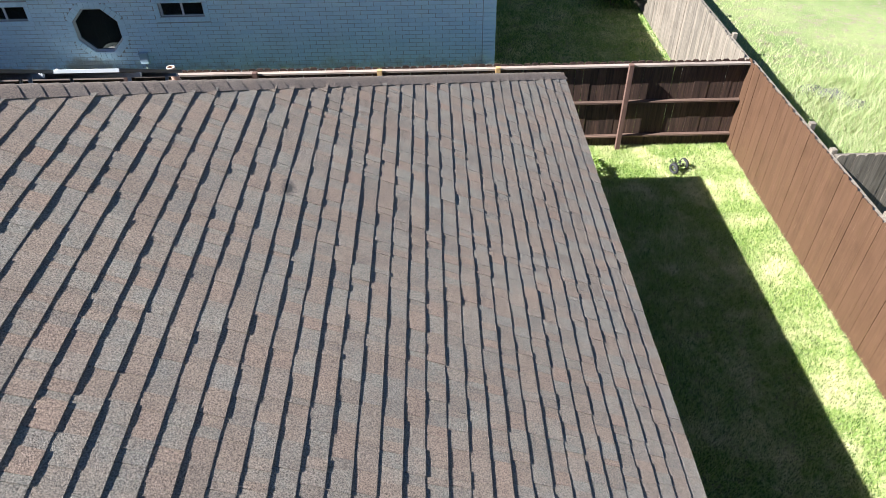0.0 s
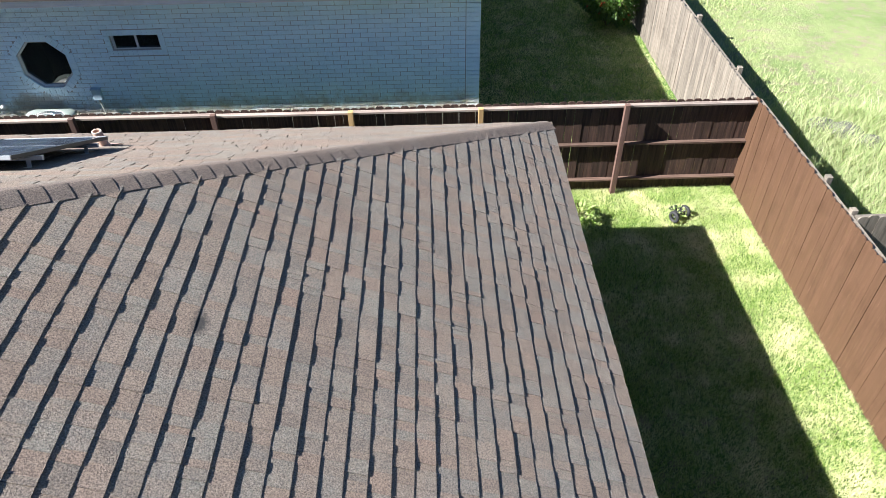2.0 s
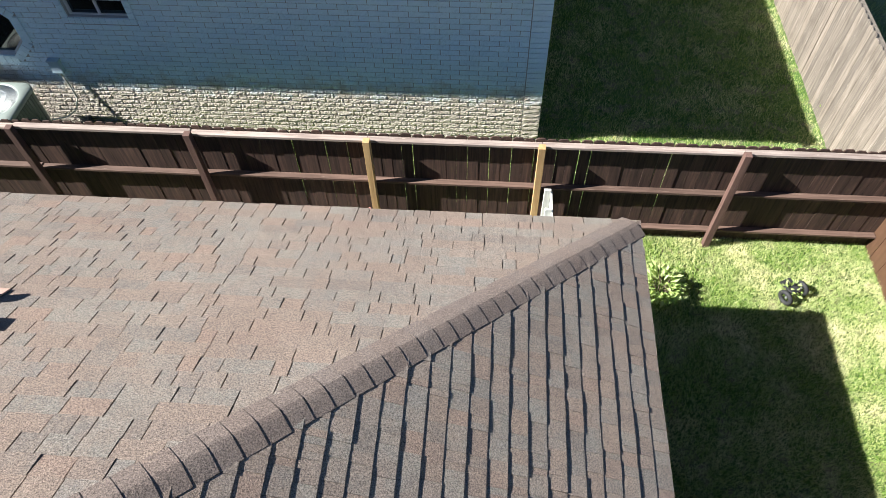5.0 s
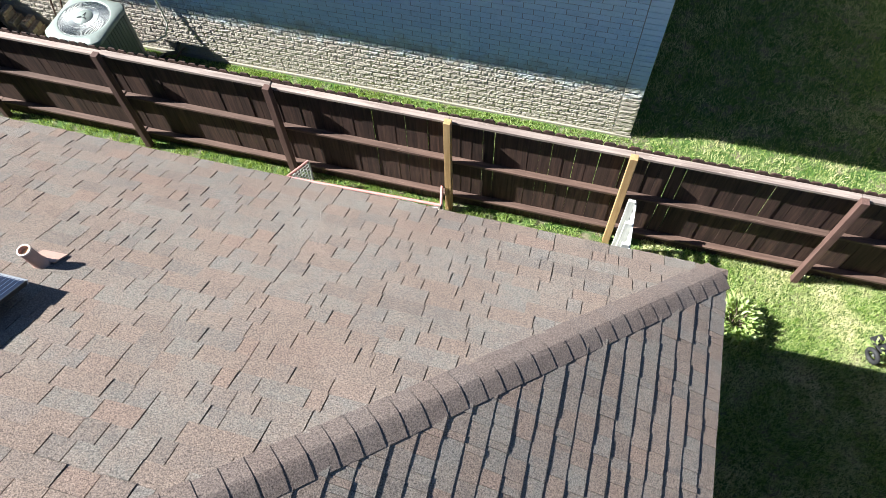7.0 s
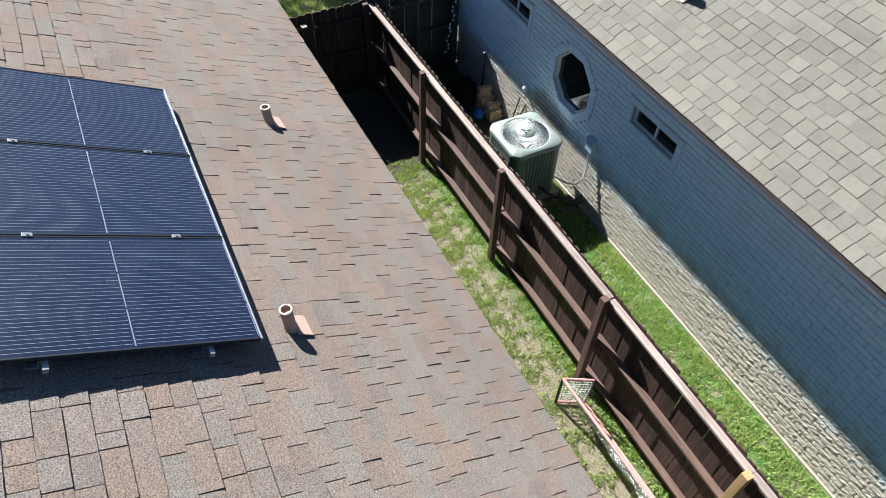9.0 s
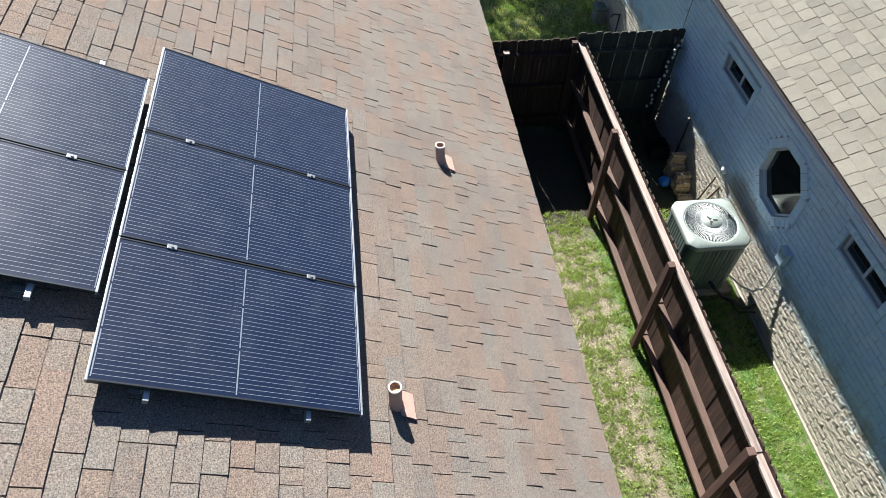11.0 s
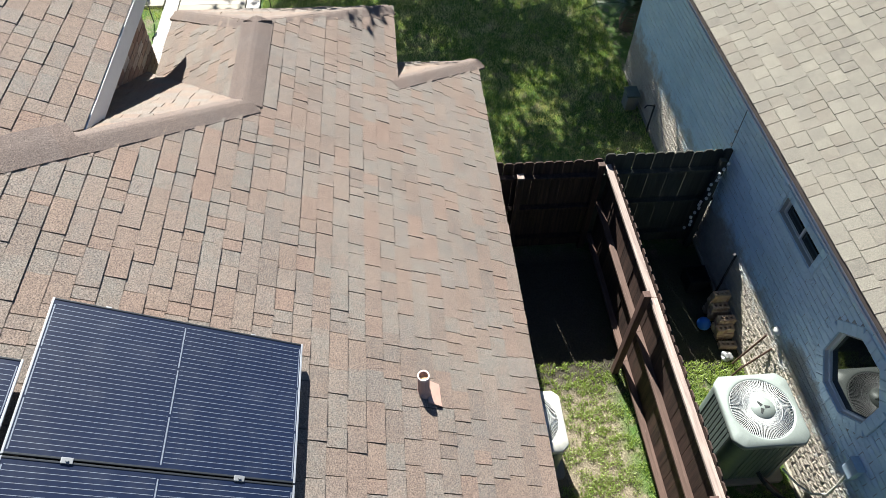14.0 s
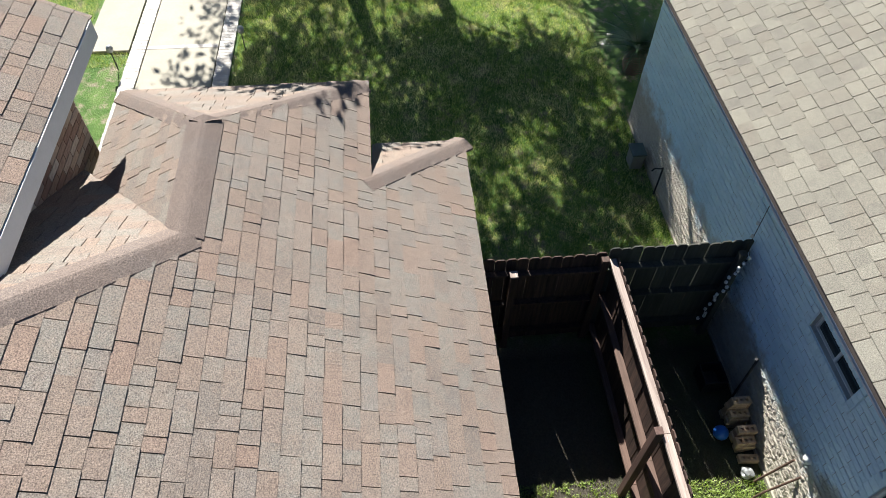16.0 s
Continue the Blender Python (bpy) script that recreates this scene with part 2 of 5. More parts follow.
def cell_material():
    """Dark cells under finely textured, slightly dusty glass."""
    m = Nodes("dark blue solar cells", 0.3)
    m.bsdf.inputs["Specular IOR Level"].default_value = 0.4
    m.bsdf.inputs["Coat Weight"].default_value = 0.8
    m.bsdf.inputs["Coat Roughness"].default_value = 0.06
    m.bsdf.inputs["Coat IOR"].default_value = 1.35
    tone = m.mix(m.noise(1.4, 3), (0.003, 0.007, 0.022), (0.006, 0.012, 0.034))
    dust = m.noise(5.0, 5, 0.65)
    tone = m.mix(m.ramp(dust, [(0.5, (0, 0, 0)), (0.85, (0.08, 0.08, 0.08))]), tone, (0.16, 0.17, 0.18))
    m.colour(tone)
    m.link(m.ramp(dust, [(0.3, (0.31, 0.31, 0.31)), (0.8, (0.36, 0.36, 0.36))]), m.bsdf.inputs["Roughness"])
    return m.mat


CELL = cell_material()


def ground_material():
    m = Nodes("lawn ground", 0.95)
    big = m.noise(0.35, 4, 0.6)
    mid = m.noise(2.2, 5, 0.65)
    fine = m.noise(38.0, 4, 0.7)
    green = m.mix(m.ramp(mid, [(0.35, (0, 0, 0)), (0.68, (1, 1, 1))]), (0.05, 0.11, 0.018), (0.11, 0.18, 0.045))
    soil = m.mix(fine, (0.13, 0.108, 0.078), (0.34, 0.28, 0.2))
    sep = m.add("ShaderNodeSeparateXYZ")
    m.link(m.pos, sep.inputs[0])
    # the field behind the back fence is drier, the strip beside the house is bare in patches
    dry = m.add("ShaderNodeMapRange")
    dry.inputs[1].default_value, dry.inputs[2].default_value = 6.0, 6.3
    m.link(sep.outputs[0], dry.inputs[0])
    green = m.mix(m.maths("MULTIPLY", dry.outputs[0], m.ramp(big, [(0.35, (0.45, 0.45, 0.45)), (0.65, (1, 1, 1))])), green, m.mix(mid, (0.18, 0.24, 0.08), (0.3, 0.3, 0.15)))
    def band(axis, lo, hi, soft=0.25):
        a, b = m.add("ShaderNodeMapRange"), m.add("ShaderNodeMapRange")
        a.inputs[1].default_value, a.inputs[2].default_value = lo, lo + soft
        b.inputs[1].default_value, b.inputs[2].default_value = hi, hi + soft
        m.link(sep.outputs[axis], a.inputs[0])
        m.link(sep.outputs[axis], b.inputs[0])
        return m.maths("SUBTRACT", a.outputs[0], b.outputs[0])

    # near-black soil in the side passage paints in the deep shade between fences
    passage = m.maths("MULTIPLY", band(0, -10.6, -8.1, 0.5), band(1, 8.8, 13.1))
    strip = m.maths("MULTIPLY", band(0, -10.6, 1.9, 0.5), band(1, 8.8, 10.9))
    green = m.mix(m.maths("MULTIPLY", strip, 0.95), green, soil)
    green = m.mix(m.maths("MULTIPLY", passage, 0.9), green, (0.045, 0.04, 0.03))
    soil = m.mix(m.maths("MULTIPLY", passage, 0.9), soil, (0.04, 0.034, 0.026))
    tone = m.mix(m.ramp(m.noise(3.2, 5, 0.75), [(0.5, (0, 0, 0)), (0.66, (1, 1, 1))]), green, soil)
    tone = m.mix(0.5, tone, m.ramp(fine, [(0.25, (0.2, 0.2, 0.2)), (0.75, (0.8, 0.8, 0.8))]), "OVERLAY")
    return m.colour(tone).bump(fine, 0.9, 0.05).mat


GROUND = ground_material()


def leaf_material(name, tones, rough=0.55, shine=0.3, dead=None):
    m = Nodes(name, rough)
    m.bsdf.inputs["Specular IOR Level"].default_value = shine
    tone = m.ramp(m.piece(), [(i / (len(tones) - 1), c) for i, c in enumerate(tones)])
    tone = m.mix(m.ramp(m.noise(0.7, 4, 0.6), [(0.35, (0, 0, 0)), (0.7, (0.7, 0.7, 0.7))]), tone, m.mix(1.0, tone, (0.72, 0.8, 0.6), "MULTIPLY"))
    if dead:
        tone = m.mix(m.ramp(m.noise(1.3, 5, 0.7), [(0.46, (0, 0, 0)), (0.66, (0.75, 0.75, 0.75))]), tone, dead)
    m.colour(tone)
    trans = m.add("ShaderNodeBsdfTranslucent")
    m.put(trans.inputs[0], m.mix(1.0, tone, (1.3, 1.35, 0.5), "MULTIPLY"))
    mixer = m.add("ShaderNodeMixShader")
    mixer.inputs[0].default_value = 0.2
    m.link(m.bsdf.outputs[0], mixer.inputs[1])
    m.link(trans.outputs[0], mixer.inputs[2])
    m.link(mixer.outputs[0], m.tree.nodes["Material Output"].inputs[0])
    return m.mat


GRASS = leaf_material("lawn grass", [(0.095, 0.215, 0.02), (0.3, 0.39, 0.1), (0.54, 0.57, 0.26), (0.145, 0.285, 0.04), (0.72, 0.68, 0.44)], dead=(0.78, 0.71, 0.47))
GRASS_DRY = leaf_material("dry field grass", [(0.24, 0.33, 0.12), (0.33, 0.38, 0.19), (0.46, 0.43, 0.28), (0.28, 0.35, 0.14)])
CLOVER = leaf_material("low clover", [(0.23, 0.32, 0.085), (0.33, 0.42, 0.15), (0.43, 0.48, 0.23)])
LEAF = leaf_material("glossy shrub leaves", [(0.03, 0.07, 0.015), (0.055, 0.11, 0.025), (0.09, 0.16, 0.035), (0.12, 0.18, 0.04)], 0.4)
FROND = leaf_material("cycad fronds", [(0.03, 0.07, 0.025), (0.05, 0.1, 0.03)], 0.35, 0.5)
FLOWER = leaf_material("red flowers", [(0.5, 0.02, 0.02), (0.62, 0.05, 0.05)])
BARK = plain("grey-brown bark", (0.14, 0.1, 0.075), 0.9, grime=0.5, bump=0.8)


# ---- building helpers ----
class Geo:
    """Collects vertices and faces of one mesh."""

    def __init__(self):
        self.v, self.f = [], []

    def add(self, verts, faces, m=None):
        k = len(self.v)
        self.v += [tuple(m @ Vector(p)) for p in verts] if m else [tuple(p) for p in verts]
        self.f += [tuple(k + i for i in f) for f in faces]
        return self

    def box(self, lo, hi, bev=0.0, m=None):
        x0, y0, z0 = lo
        x1, y1, z1 = hi
        if bev <= 0:
            v = [(x0, y0, z0), (x1, y0, z0), (x1, y1, z0), (x0, y1, z0), (x0, y0, z1), (x1, y0, z1), (x1, y1, z1), (x0, y1, z1)]
            return self.add(v, [(3, 2, 1, 0), (4, 5, 6, 7), (0, 1, 5, 4), (1, 2, 6, 5), (2, 3, 7, 6), (3, 0, 4, 7)], m)
        b = bmesh.new()
        bmesh.ops.create_cube(b, size=1, matrix=Matrix.LocRotScale(((x0 + x1) / 2, (y0 + y1) / 2, (z0 + z1) / 2), None, (x1 - x0, y1 - y0, z1 - z0)))
        bmesh.ops.bevel(b, geom=b.edges[:], offset=bev, segments=2, profile=0.6, affect="EDGES", clamp_overlap=True)
        b.verts.index_update()
        self.add([tuple(q.co) for q in b.verts], [tuple(q.index for q in f.verts) for f in b.faces], m)
        b.free()
        return self

    def tube(self, a, b, r, n=10, r2=None, caps=True):
        a, b = Vector(a), Vector(b)
        q = (b - a).to_track_quat("Z", "Y").to_matrix()
        r2 = r if r2 is None else r2
        v = []
        for p, rr in ((a, r), (b, r2)):
            v += [tuple(p + q @ Vector((rr * math.cos(2 * math.pi * i / n), rr * math.sin(2 * math.pi * i / n), 0))) for i in range(n)]
        f = [(i, (i + 1) % n, n + (i + 1) % n, n + i) for i in range(n)]
        if caps:
            f += [tuple(range(n - 1, -1, -1)), tuple(range(n, 2 * n))]
        return self.add(v, f)

    def path(self, pts, r, n=8):
        for a, b in zip(pts, pts[1:]):
            self.tube(a, b, r, n)
        return self

    def lathe(self, profile, centre, n=32, m=None):
        """profile: (radius, height) pairs, from outside to inside or bottom to top."""
        v = [(centre[0] + r * math.cos(2 * math.pi * i / n), centre[1] + r * math.sin(2 * math.pi * i / n), centre[2] + z) for r, z in profile for i in range(n)]
        f = [(k * n + i, k * n + (i + 1) % n, (k + 1) * n + (i + 1) % n, (k + 1) * n + i) for k in range(len(profile) - 1) for i in range(n)]
        return self.add(v, f, m)

    def prism(self, outline, lo, hi, m=None):
        """A flat outline in x, y from height lo to height hi."""
        n = len(outline)
        v = [(x, y, lo) for x, y in outline] + [(x, y, hi) for x, y in outline]
        return self.add(v, [tuple(range(n - 1, -1, -1)), tuple(range(n, 2 * n))] + [(i, (i + 1) % n, n + (i + 1) % n, n + i) for i in range(n)], m)

    def weld(self):
        """Makes one of the corners that lie on each other."""
        index, keep, where = {}, [], []
        for p in self.v:
            q = tuple(round(c, 4) for c in p)
            if q not in index:
                index[q] = len(keep)
                keep.append(p)
            where.append(index[q])
        self.v, self.f = keep, [tuple(where[i] for i in f) for f in self.f]
        return self

    def mesh(self, name, mat, smooth=False):
        me = bpy.data.meshes.new(name)
        me.from_pydata(self.v, [], self.f)
        if mat:
            me.materials.append(mat)
        if smooth:
            me.polygons.foreach_set("use_smooth", [True] * len(me.polygons))
        me.update()
        return me


def part(name, geo, mat, parent=None, label="", smooth=False, kind=""):
    ob = new(name, geo.mesh(name, mat, smooth))
    if parent:
        ob.parent = parent
    return tagged(ob, label, kind=kind)


def thing(name, label, category, group="", at=None, kind=""):
    ob = new(name)
    ob.empty_display_size = 0.2
    if at is not None:
        ob.matrix_basis = at
    return tagged(ob, label, category, group, kind)


def link_piece(name, mesh, m, parent):
    ob = new(name, mesh)
    ob.parent = parent
    ob.matrix_basis = m
    return ob


def clip(poly, edge):
    """Keeps the part of a 2D polygon where a*u + b*v <= c."""
    a, b, c = edge
    out = []
    for (p, q) in zip(poly, poly[1:] + poly[:1]):
        dp, dq = a * p[0] + b * p[1] - c, a * q[0] + b * q[1] - c
        if dp <= 0:
            out.append(p)
        if (dp < 0 < dq) or (dq < 0 < dp):
            s = dp / (dp - dq)
            out.append((p[0] + s * (q[0] - p[0]), p[1] + s * (q[1] - p[1])))
    return out


def basis(origin, u, v):
    u, v = Vector(u).normalized(), Vector(v).normalized()
    n = u.cross(v)
    return Matrix((u, v, n)).transposed().to_4x4(), Matrix.Translation(origin) @ Matrix((u, v, n)).transposed().to_4x4()


def shingles(owner, origin, u, v, span, rise, edges, mat, exposure, near, seed, name="shingle", thick=(0.0075, 0.0115, 0.0155), widths=(0.12, 0.17, 0.22, 0.29, 0.36), rag=0.0012, gap=0.008, blend=0.1):
    """Courses of laminated shingles on a roof plane. edges(v) cuts the plane's outline at a course; near is the stretch (u0, u1, v0, v1) whose shingles are objects of their own; blend is how often a tab meets the next with no joint, as another shade of the same strip."""
    rng = random.Random(seed)
    m = basis(origin, u, v)[1]
    shared, rest, made = {}, Geo(), 0
    over = exposure + 0.03

    def wedge(poly, v0, t):
        n = len(poly)
        top = [(a, b, 0.003 + t * (1 - (b - v0) / (over * 1.15)) + (rng.uniform(-rag, rag) if b - v0 < 0.01 else 0)) for a, b in poly]
        low = [(a, b, -0.004) for a, b in poly]
        return top + low, [tuple(range(n))] + [((i + 1) % n, i, n + i, n + (i + 1) % n) for i in range(n)]

    for k in range(int(rise / exposure) + 1):
        v0 = k * exposure
        cuts = edges(v0)
        a = span[0] - rng.random() * 0.4
        wave = rng.uniform(-0.0015, 0.0015)
        kind, jag, joint = 0, 0.0, True
        while a < span[1]:
            w = rng.choice(widths)
            if joint:
                kind = rng.randrange(len(thick))
                jag = rng.uniform(-0.0015, 0.0015) + wave
            t = thick[kind]
            joint = rng.random() > blend
            e = gap if joint else 0.0004
            cut = [(q * w + rng.uniform(-0.012, 0.012), rng.uniform(-0.0012, 0.0012)) for q in (0.25, 0.5, 0.75)]
            butt = [(0, 0)] + [p for q, d in cut for p in ((q - 0.003, -d), (q + 0.003, d))] + [(w - e, 0)]
            poly = [(a + q, v0 + d) for q, d in butt] + [(a + w - e, v0 + over), (a, v0 + over)]
            whole = all(c[0] * p[0] + c[1] * p[1] <= c[2] for p in poly for c in cuts)
            if whole and near and near[0] <= a <= near[1] and near[2] <= v0 <= near[3] and made < 300:
                if (w, kind, joint) not in shared:
                    q = butt + [(w - e, over), (0, over)]
                    shared[w, kind, joint] = Geo().add(*wedge(q, 0, t)).mesh(name, mat)
                link_piece(name, shared[w, kind, joint], m @ Matrix.Translation((a, v0 + jag, 0)), owner)
                made += 1
            else:
                poly = [(p, q + jag) for p, q in poly]
                if not whole:
                    for c in cuts:
                        poly = clip(poly, c) if poly else poly
                if len(poly) > 2:
                    vv, ff = wedge(poly, v0 + jag, t)
                    rest.add(vv, ff, m)
            a += w
    return part(name + "_courses", rest, mat, owner, kind="stuff")


def caps(owner, a, b, mat, seed, width=0.155, slope=0.5, step=0.165, lift=0.013, tilt=0.0):
    """Overlapping cap shingles bent over a hip or ridge from the low end a to the high end b; the two planes fall away at the dihedral of slope."""
    rng = random.Random(seed)
    a, b = Vector(a), Vector(b)
    along = (b - a).normalized()
    side = along.cross(Vector((0, 0, 1))).normalized()
    up = side.cross(along)
    flat = abs(along.z) < 0.02
    drop = slope if flat else slope / math.sqrt(2)
    n = max(1, round((b - a).length / step))
    step = (b - a).length / n
    profile = []
    for j in range(9):
        s = (j - 4) / 4
        profile.append((s * width, -drop * width * (math.sqrt(s * s + 0.05) - 0.2236) * 1.25))
    v = []
    length = step * 1.35
    for end, h in ((0.0, 0.0095), (length, 0.002)):
        for x, z in profile:
            v.append((x, end, z + h + lift))
    for end in (0.0, length):
        for x, z in profile:
            v.append((x, end, z - 0.006))
    f = [(i, i + 1, 10 + i, 9 + i) for i in range(8)] + [(18 + i, 19 + i, i + 1, i) for i in range(8)]
    f += [(0, 9, 27, 18), (17, 8, 26, 35)]
    base = Matrix((side, along, up)).transposed().to_4x4()
    me = Geo().add(v, f).mesh("ridge_cap", mat, False)
    for i in range(n):
        tw = Matrix.Rotation(tilt, 4, "Y") @ Matrix.Rotation(rng.uniform(-0.012, 0.012), 4, "Z")
        link_piece("ridge_cap", me, Matrix.Translation(a + along * (i * step + rng.uniform(-0.006, 0.006))) @ base @ tw, owner)


# ---- ground ----
def build_ground():
    g = Geo()
    xs = [-400, -120, -60, -40] + [-30 + i for i in range(0, 61)] + [40, 60, 120, 400]
    ys = [-400, -120, -60, -30] + [-12 + i for i in range(0, 49)] + [50, 80, 150, 400]
    v = []
    for y in ys:
        for x in xs:
            z = -0.02 + 0.03 * noise.noise((x * 0.4, y * 0.4, 0))
            if x > 6.5:
                z += min(0.35, 0.05 * (x - 6.5)) * (0.5 + noise.noise((x * 0.25, y * 0.25, 3)))
            v.append((x, y, z))
    n = len(xs)
    f = [(j * n + i, j * n + i + 1, (j + 1) * n + i + 1, (j + 1) * n + i) for j in range(len(ys) - 1) for i in range(n - 1)]
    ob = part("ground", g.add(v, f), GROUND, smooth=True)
    tagged(ob, "green lawn with bare soil patches and a dry field", "ground", kind="structure")


build_ground()

# ---- the brown-shingled house ----
PITCH = 0.5
EAVE_Z, EAVE_N, EAVE_E, EAVE_W = 2.55, 9.43, 2.19, -11.94
UP_N = Vector((0, -1, PITCH)).normalized()
SLANT = math.sqrt(1 + PITCH * PITCH)
EXPO = 0.165


def roof_slab(owner, outline, mat, name="roof_deck", thick=0.05):
    """A deck under the shingles; outline is a list of points on one plane, seen from above counter-clockwise."""
    n = len(outline)
    g = Geo()
    g.add([(x, y, z - 0.012) for x, y, z in outline] + [(x, y, z - 0.012 - thick) for x, y, z in outline], [tuple(range(n)), tuple(range(2 * n - 1, n - 1, -1))] + [(i, n + i, n + (i + 1) % n, (i + 1) % n) for i in range(n)])
    return part(name, g, mat, owner)


house = thing("house", "single-storey house with a hipped roof of brown shingles", "house")


def north(x, y):
    return (x, y, EAVE_Z + PITCH * (EAVE_N - y))


def east(x, y):
    return (x, y, EAVE_Z + PITCH * (EAVE_E - x))


def west(x, y):
    return (x, y, EAVE_Z + PITCH * (x - EAVE_W))


def west_upper(x, y):
    """The west slope above the wing, which starts a little further out."""
    return (x, y, EAVE_Z + PITCH * (x - UPPER_W))


TOP = 7.08
EAVE_S = -5.0
WING_N, WING_S, WING_W, WING_MID = 8.25, 5.2, -12.48, 6.61
RIDGE_E, RIDGE_W, UPPER_W = -9.365, -10.88, -12.185
hip_w = EAVE_W + (EAVE_N - WING_N)
DECK = plain("roof felt", (0.08, 0.065, 0.058), 0.95, bump=0.3)
APEX_X, APEX_N, APEX_S = EAVE_E - TOP, EAVE_N - TOP, EAVE_S + TOP


def south(x, y):
    return (x, y, EAVE_Z + PITCH * (y - EAVE_S))


roof_slab(house, [north(EAVE_E, EAVE_N), north(APEX_X, APEX_N), north(RIDGE_E, WING_MID), north(RIDGE_W, WING_MID), north(WING_W, WING_N), north(hip_w, WING_N), north(EAVE_W, EAVE_N)], DECK)
roof_slab(house, [east(EAVE_E, EAVE_N), east(EAVE_E, EAVE_S), east(APEX_X, APEX_S), east(APEX_X, APEX_N)][::-1], DECK)
roof_slab(house, [west(EAVE_W, EAVE_N), west(EAVE_W, WING_N), west(hip_w, WING_N)], DECK)
roof_slab(house, [west_upper(RIDGE_E, WING_MID), west(APEX_X, APEX_N), west(APEX_X, APEX_S), west(EAVE_W, EAVE_S), west(EAVE_W, WING_S - 1.1)], DECK)
roof_slab(house, [south(EAVE_E, EAVE_S), south(EAVE_W, EAVE_S), south(APEX_X, APEX_S)][::-1], DECK)
WING_Z = EAVE_Z + PITCH * (EAVE_N - WING_N)
ridge_z = WING_Z + PITCH * (WING_N - WING_MID)
SOUTH_PITCH = (ridge_z - WING_Z) / (WING_MID - WING_S)


def south_wing(x, y):
    return (x, y, WING_Z + SOUTH_PITCH * (y - WING_S))


def west_wing(x, y):
    return (x, y, WING_Z + PITCH * (x - WING_W))


roof_slab(house, [south_wing(RIDGE_W, WING_MID), south_wing(WING_W, WING_S), south_wing(-11.0, WING_S), south_wing(RIDGE_E, WING_MID)], DECK)
roof_slab(house, [west_wing(WING_W, WING_N), west_wing(WING_W, WING_S), west_wing(RIDGE_W, WING_MID)], DECK)

# walls, fascia and soffits below the eaves
g = Geo().box((EAVE_W + 0.5, EAVE_S + 0.45, 0), (EAVE_E - 0.45, EAVE_N - 0.45, EAVE_Z - 0.12))
part("wall", g, SIDING, house)
part("wall", Geo().box((WING_W + 0.4, WING_S + 0.4, 0), (EAVE_W + 0.6, WING_N - 0.35, WING_Z - 0.1)), SIDING, house)
for lo, hi in (((EAVE_W, EAVE_N - 0.06, EAVE_Z - 0.17), (EAVE_E, EAVE_N - 0.02, EAVE_Z - 0.03)), ((EAVE_E - 0.06, EAVE_S, EAVE_Z - 0.17), (EAVE_E - 0.02, EAVE_N - 0.06, EAVE_Z - 0.03)), ((EAVE_W + 0.02, WING_N, EAVE_Z - 0.17), (EAVE_W + 0.06, EAVE_N - 0.06, EAVE_Z - 0.03)), ((WING_W, WING_N - 0.06, WING_Z - 0.17), (hip_w, WING_N - 0.02, WING_Z - 0.03)), ((WING_W + 0.02, WING_S, WING_Z - 0.17), (WING_W + 0.06, WING_N - 0.06, WING_Z - 0.03))):
    part("fascia", Geo().box(lo, hi, 0.004), TRIM, house)
for lo, hi in (((EAVE_W + 0.06, EAVE_N - 0.46, EAVE_Z - 0.16), (EAVE_E - 0.06, EAVE_N - 0.06, EAVE_Z - 0.14)), ((EAVE_E - 0.46, EAVE_S, EAVE_Z - 0.16), (EAVE_E - 0.06, EAVE_N - 0.46, EAVE_Z - 0.14))):
    part("soffit", Geo().box(lo, hi), TRIM, house)
# drip edges
part("drip_edge", Geo().box((EAVE_W, EAVE_N - 0.02, EAVE_Z - 0.05), (EAVE_E, EAVE_N + 0.004, EAVE_Z - 0.02)), BARK, house)
part("drip_edge", Geo().box((EAVE_E - 0.02, EAVE_S, EAVE_Z - 0.05), (EAVE_E + 0.004, EAVE_N, EAVE_Z - 0.02)), BARK, house)

# raised gable roof over the front room, with its white fascia and brick wall
GAB_Y, GAB_Z, GAB_W = 5.42, 4.45, -12.0


def gable(x, y):
    return (x, y, GAB_Z + PITCH * (GAB_Y - y))


gab_e = -8.42
roof_slab(house, [gable(gab_e + 3.0, GAB_Y - 3.0), gable(GAB_W + 0.0, GAB_Y - 3.0), gable(GAB_W, GAB_Y), gable(gab_e, GAB_Y)], DECK)
roof_slab(house, [(x, 2 * (GAB_Y - 3.0) - y, z) for x, y, z in (gable(gab_e + 3.0, GAB_Y - 3.0), gable(gab_e, GAB_Y), gable(GAB_W, GAB_Y), gable(GAB_W, GAB_Y - 3.0))], SHINGLE)
part("gable_end", Geo().add([gable(GAB_W + 0.3, GAB_Y - 0.42), gable(GAB_W + 0.3, GAB_Y - 3.0), (GAB_W + 0.3, GAB_Y - 5.58, gable(0, GAB_Y - 0.42)[2]), (GAB_W + 0.3, GAB_Y - 5.58, 2.4), (GAB_W + 0.3, GAB_Y - 0.42, 2.4)], [(0, 1, 2, 3, 4)]), SIDING, house)
part("fascia", Geo().box((GAB_W, GAB_Y - 0.05, GAB_Z - 0.22), (gab_e + 0.05, GAB_Y + 0.014, GAB_Z - 0.006), 0.004), WHITE, house, "white painted fascia board")
part("soffit", Geo().box((GAB_W, GAB_Y - 0.42, GAB_Z - 0.19), (gab_e, GAB_Y - 0.05, GAB_Z - 0.17)), WHITE, house)
gable_wall = part("wall", Geo().box((GAB_W + 0.3, GAB_Y - 0.6, 2.4), (gab_e + 0.6, GAB_Y - 0.42, GAB_Z - 0.18)), MORTAR, house)

# ---- fences ----
FENCE_Y, FENCE_TOP = 11.11, 1.85
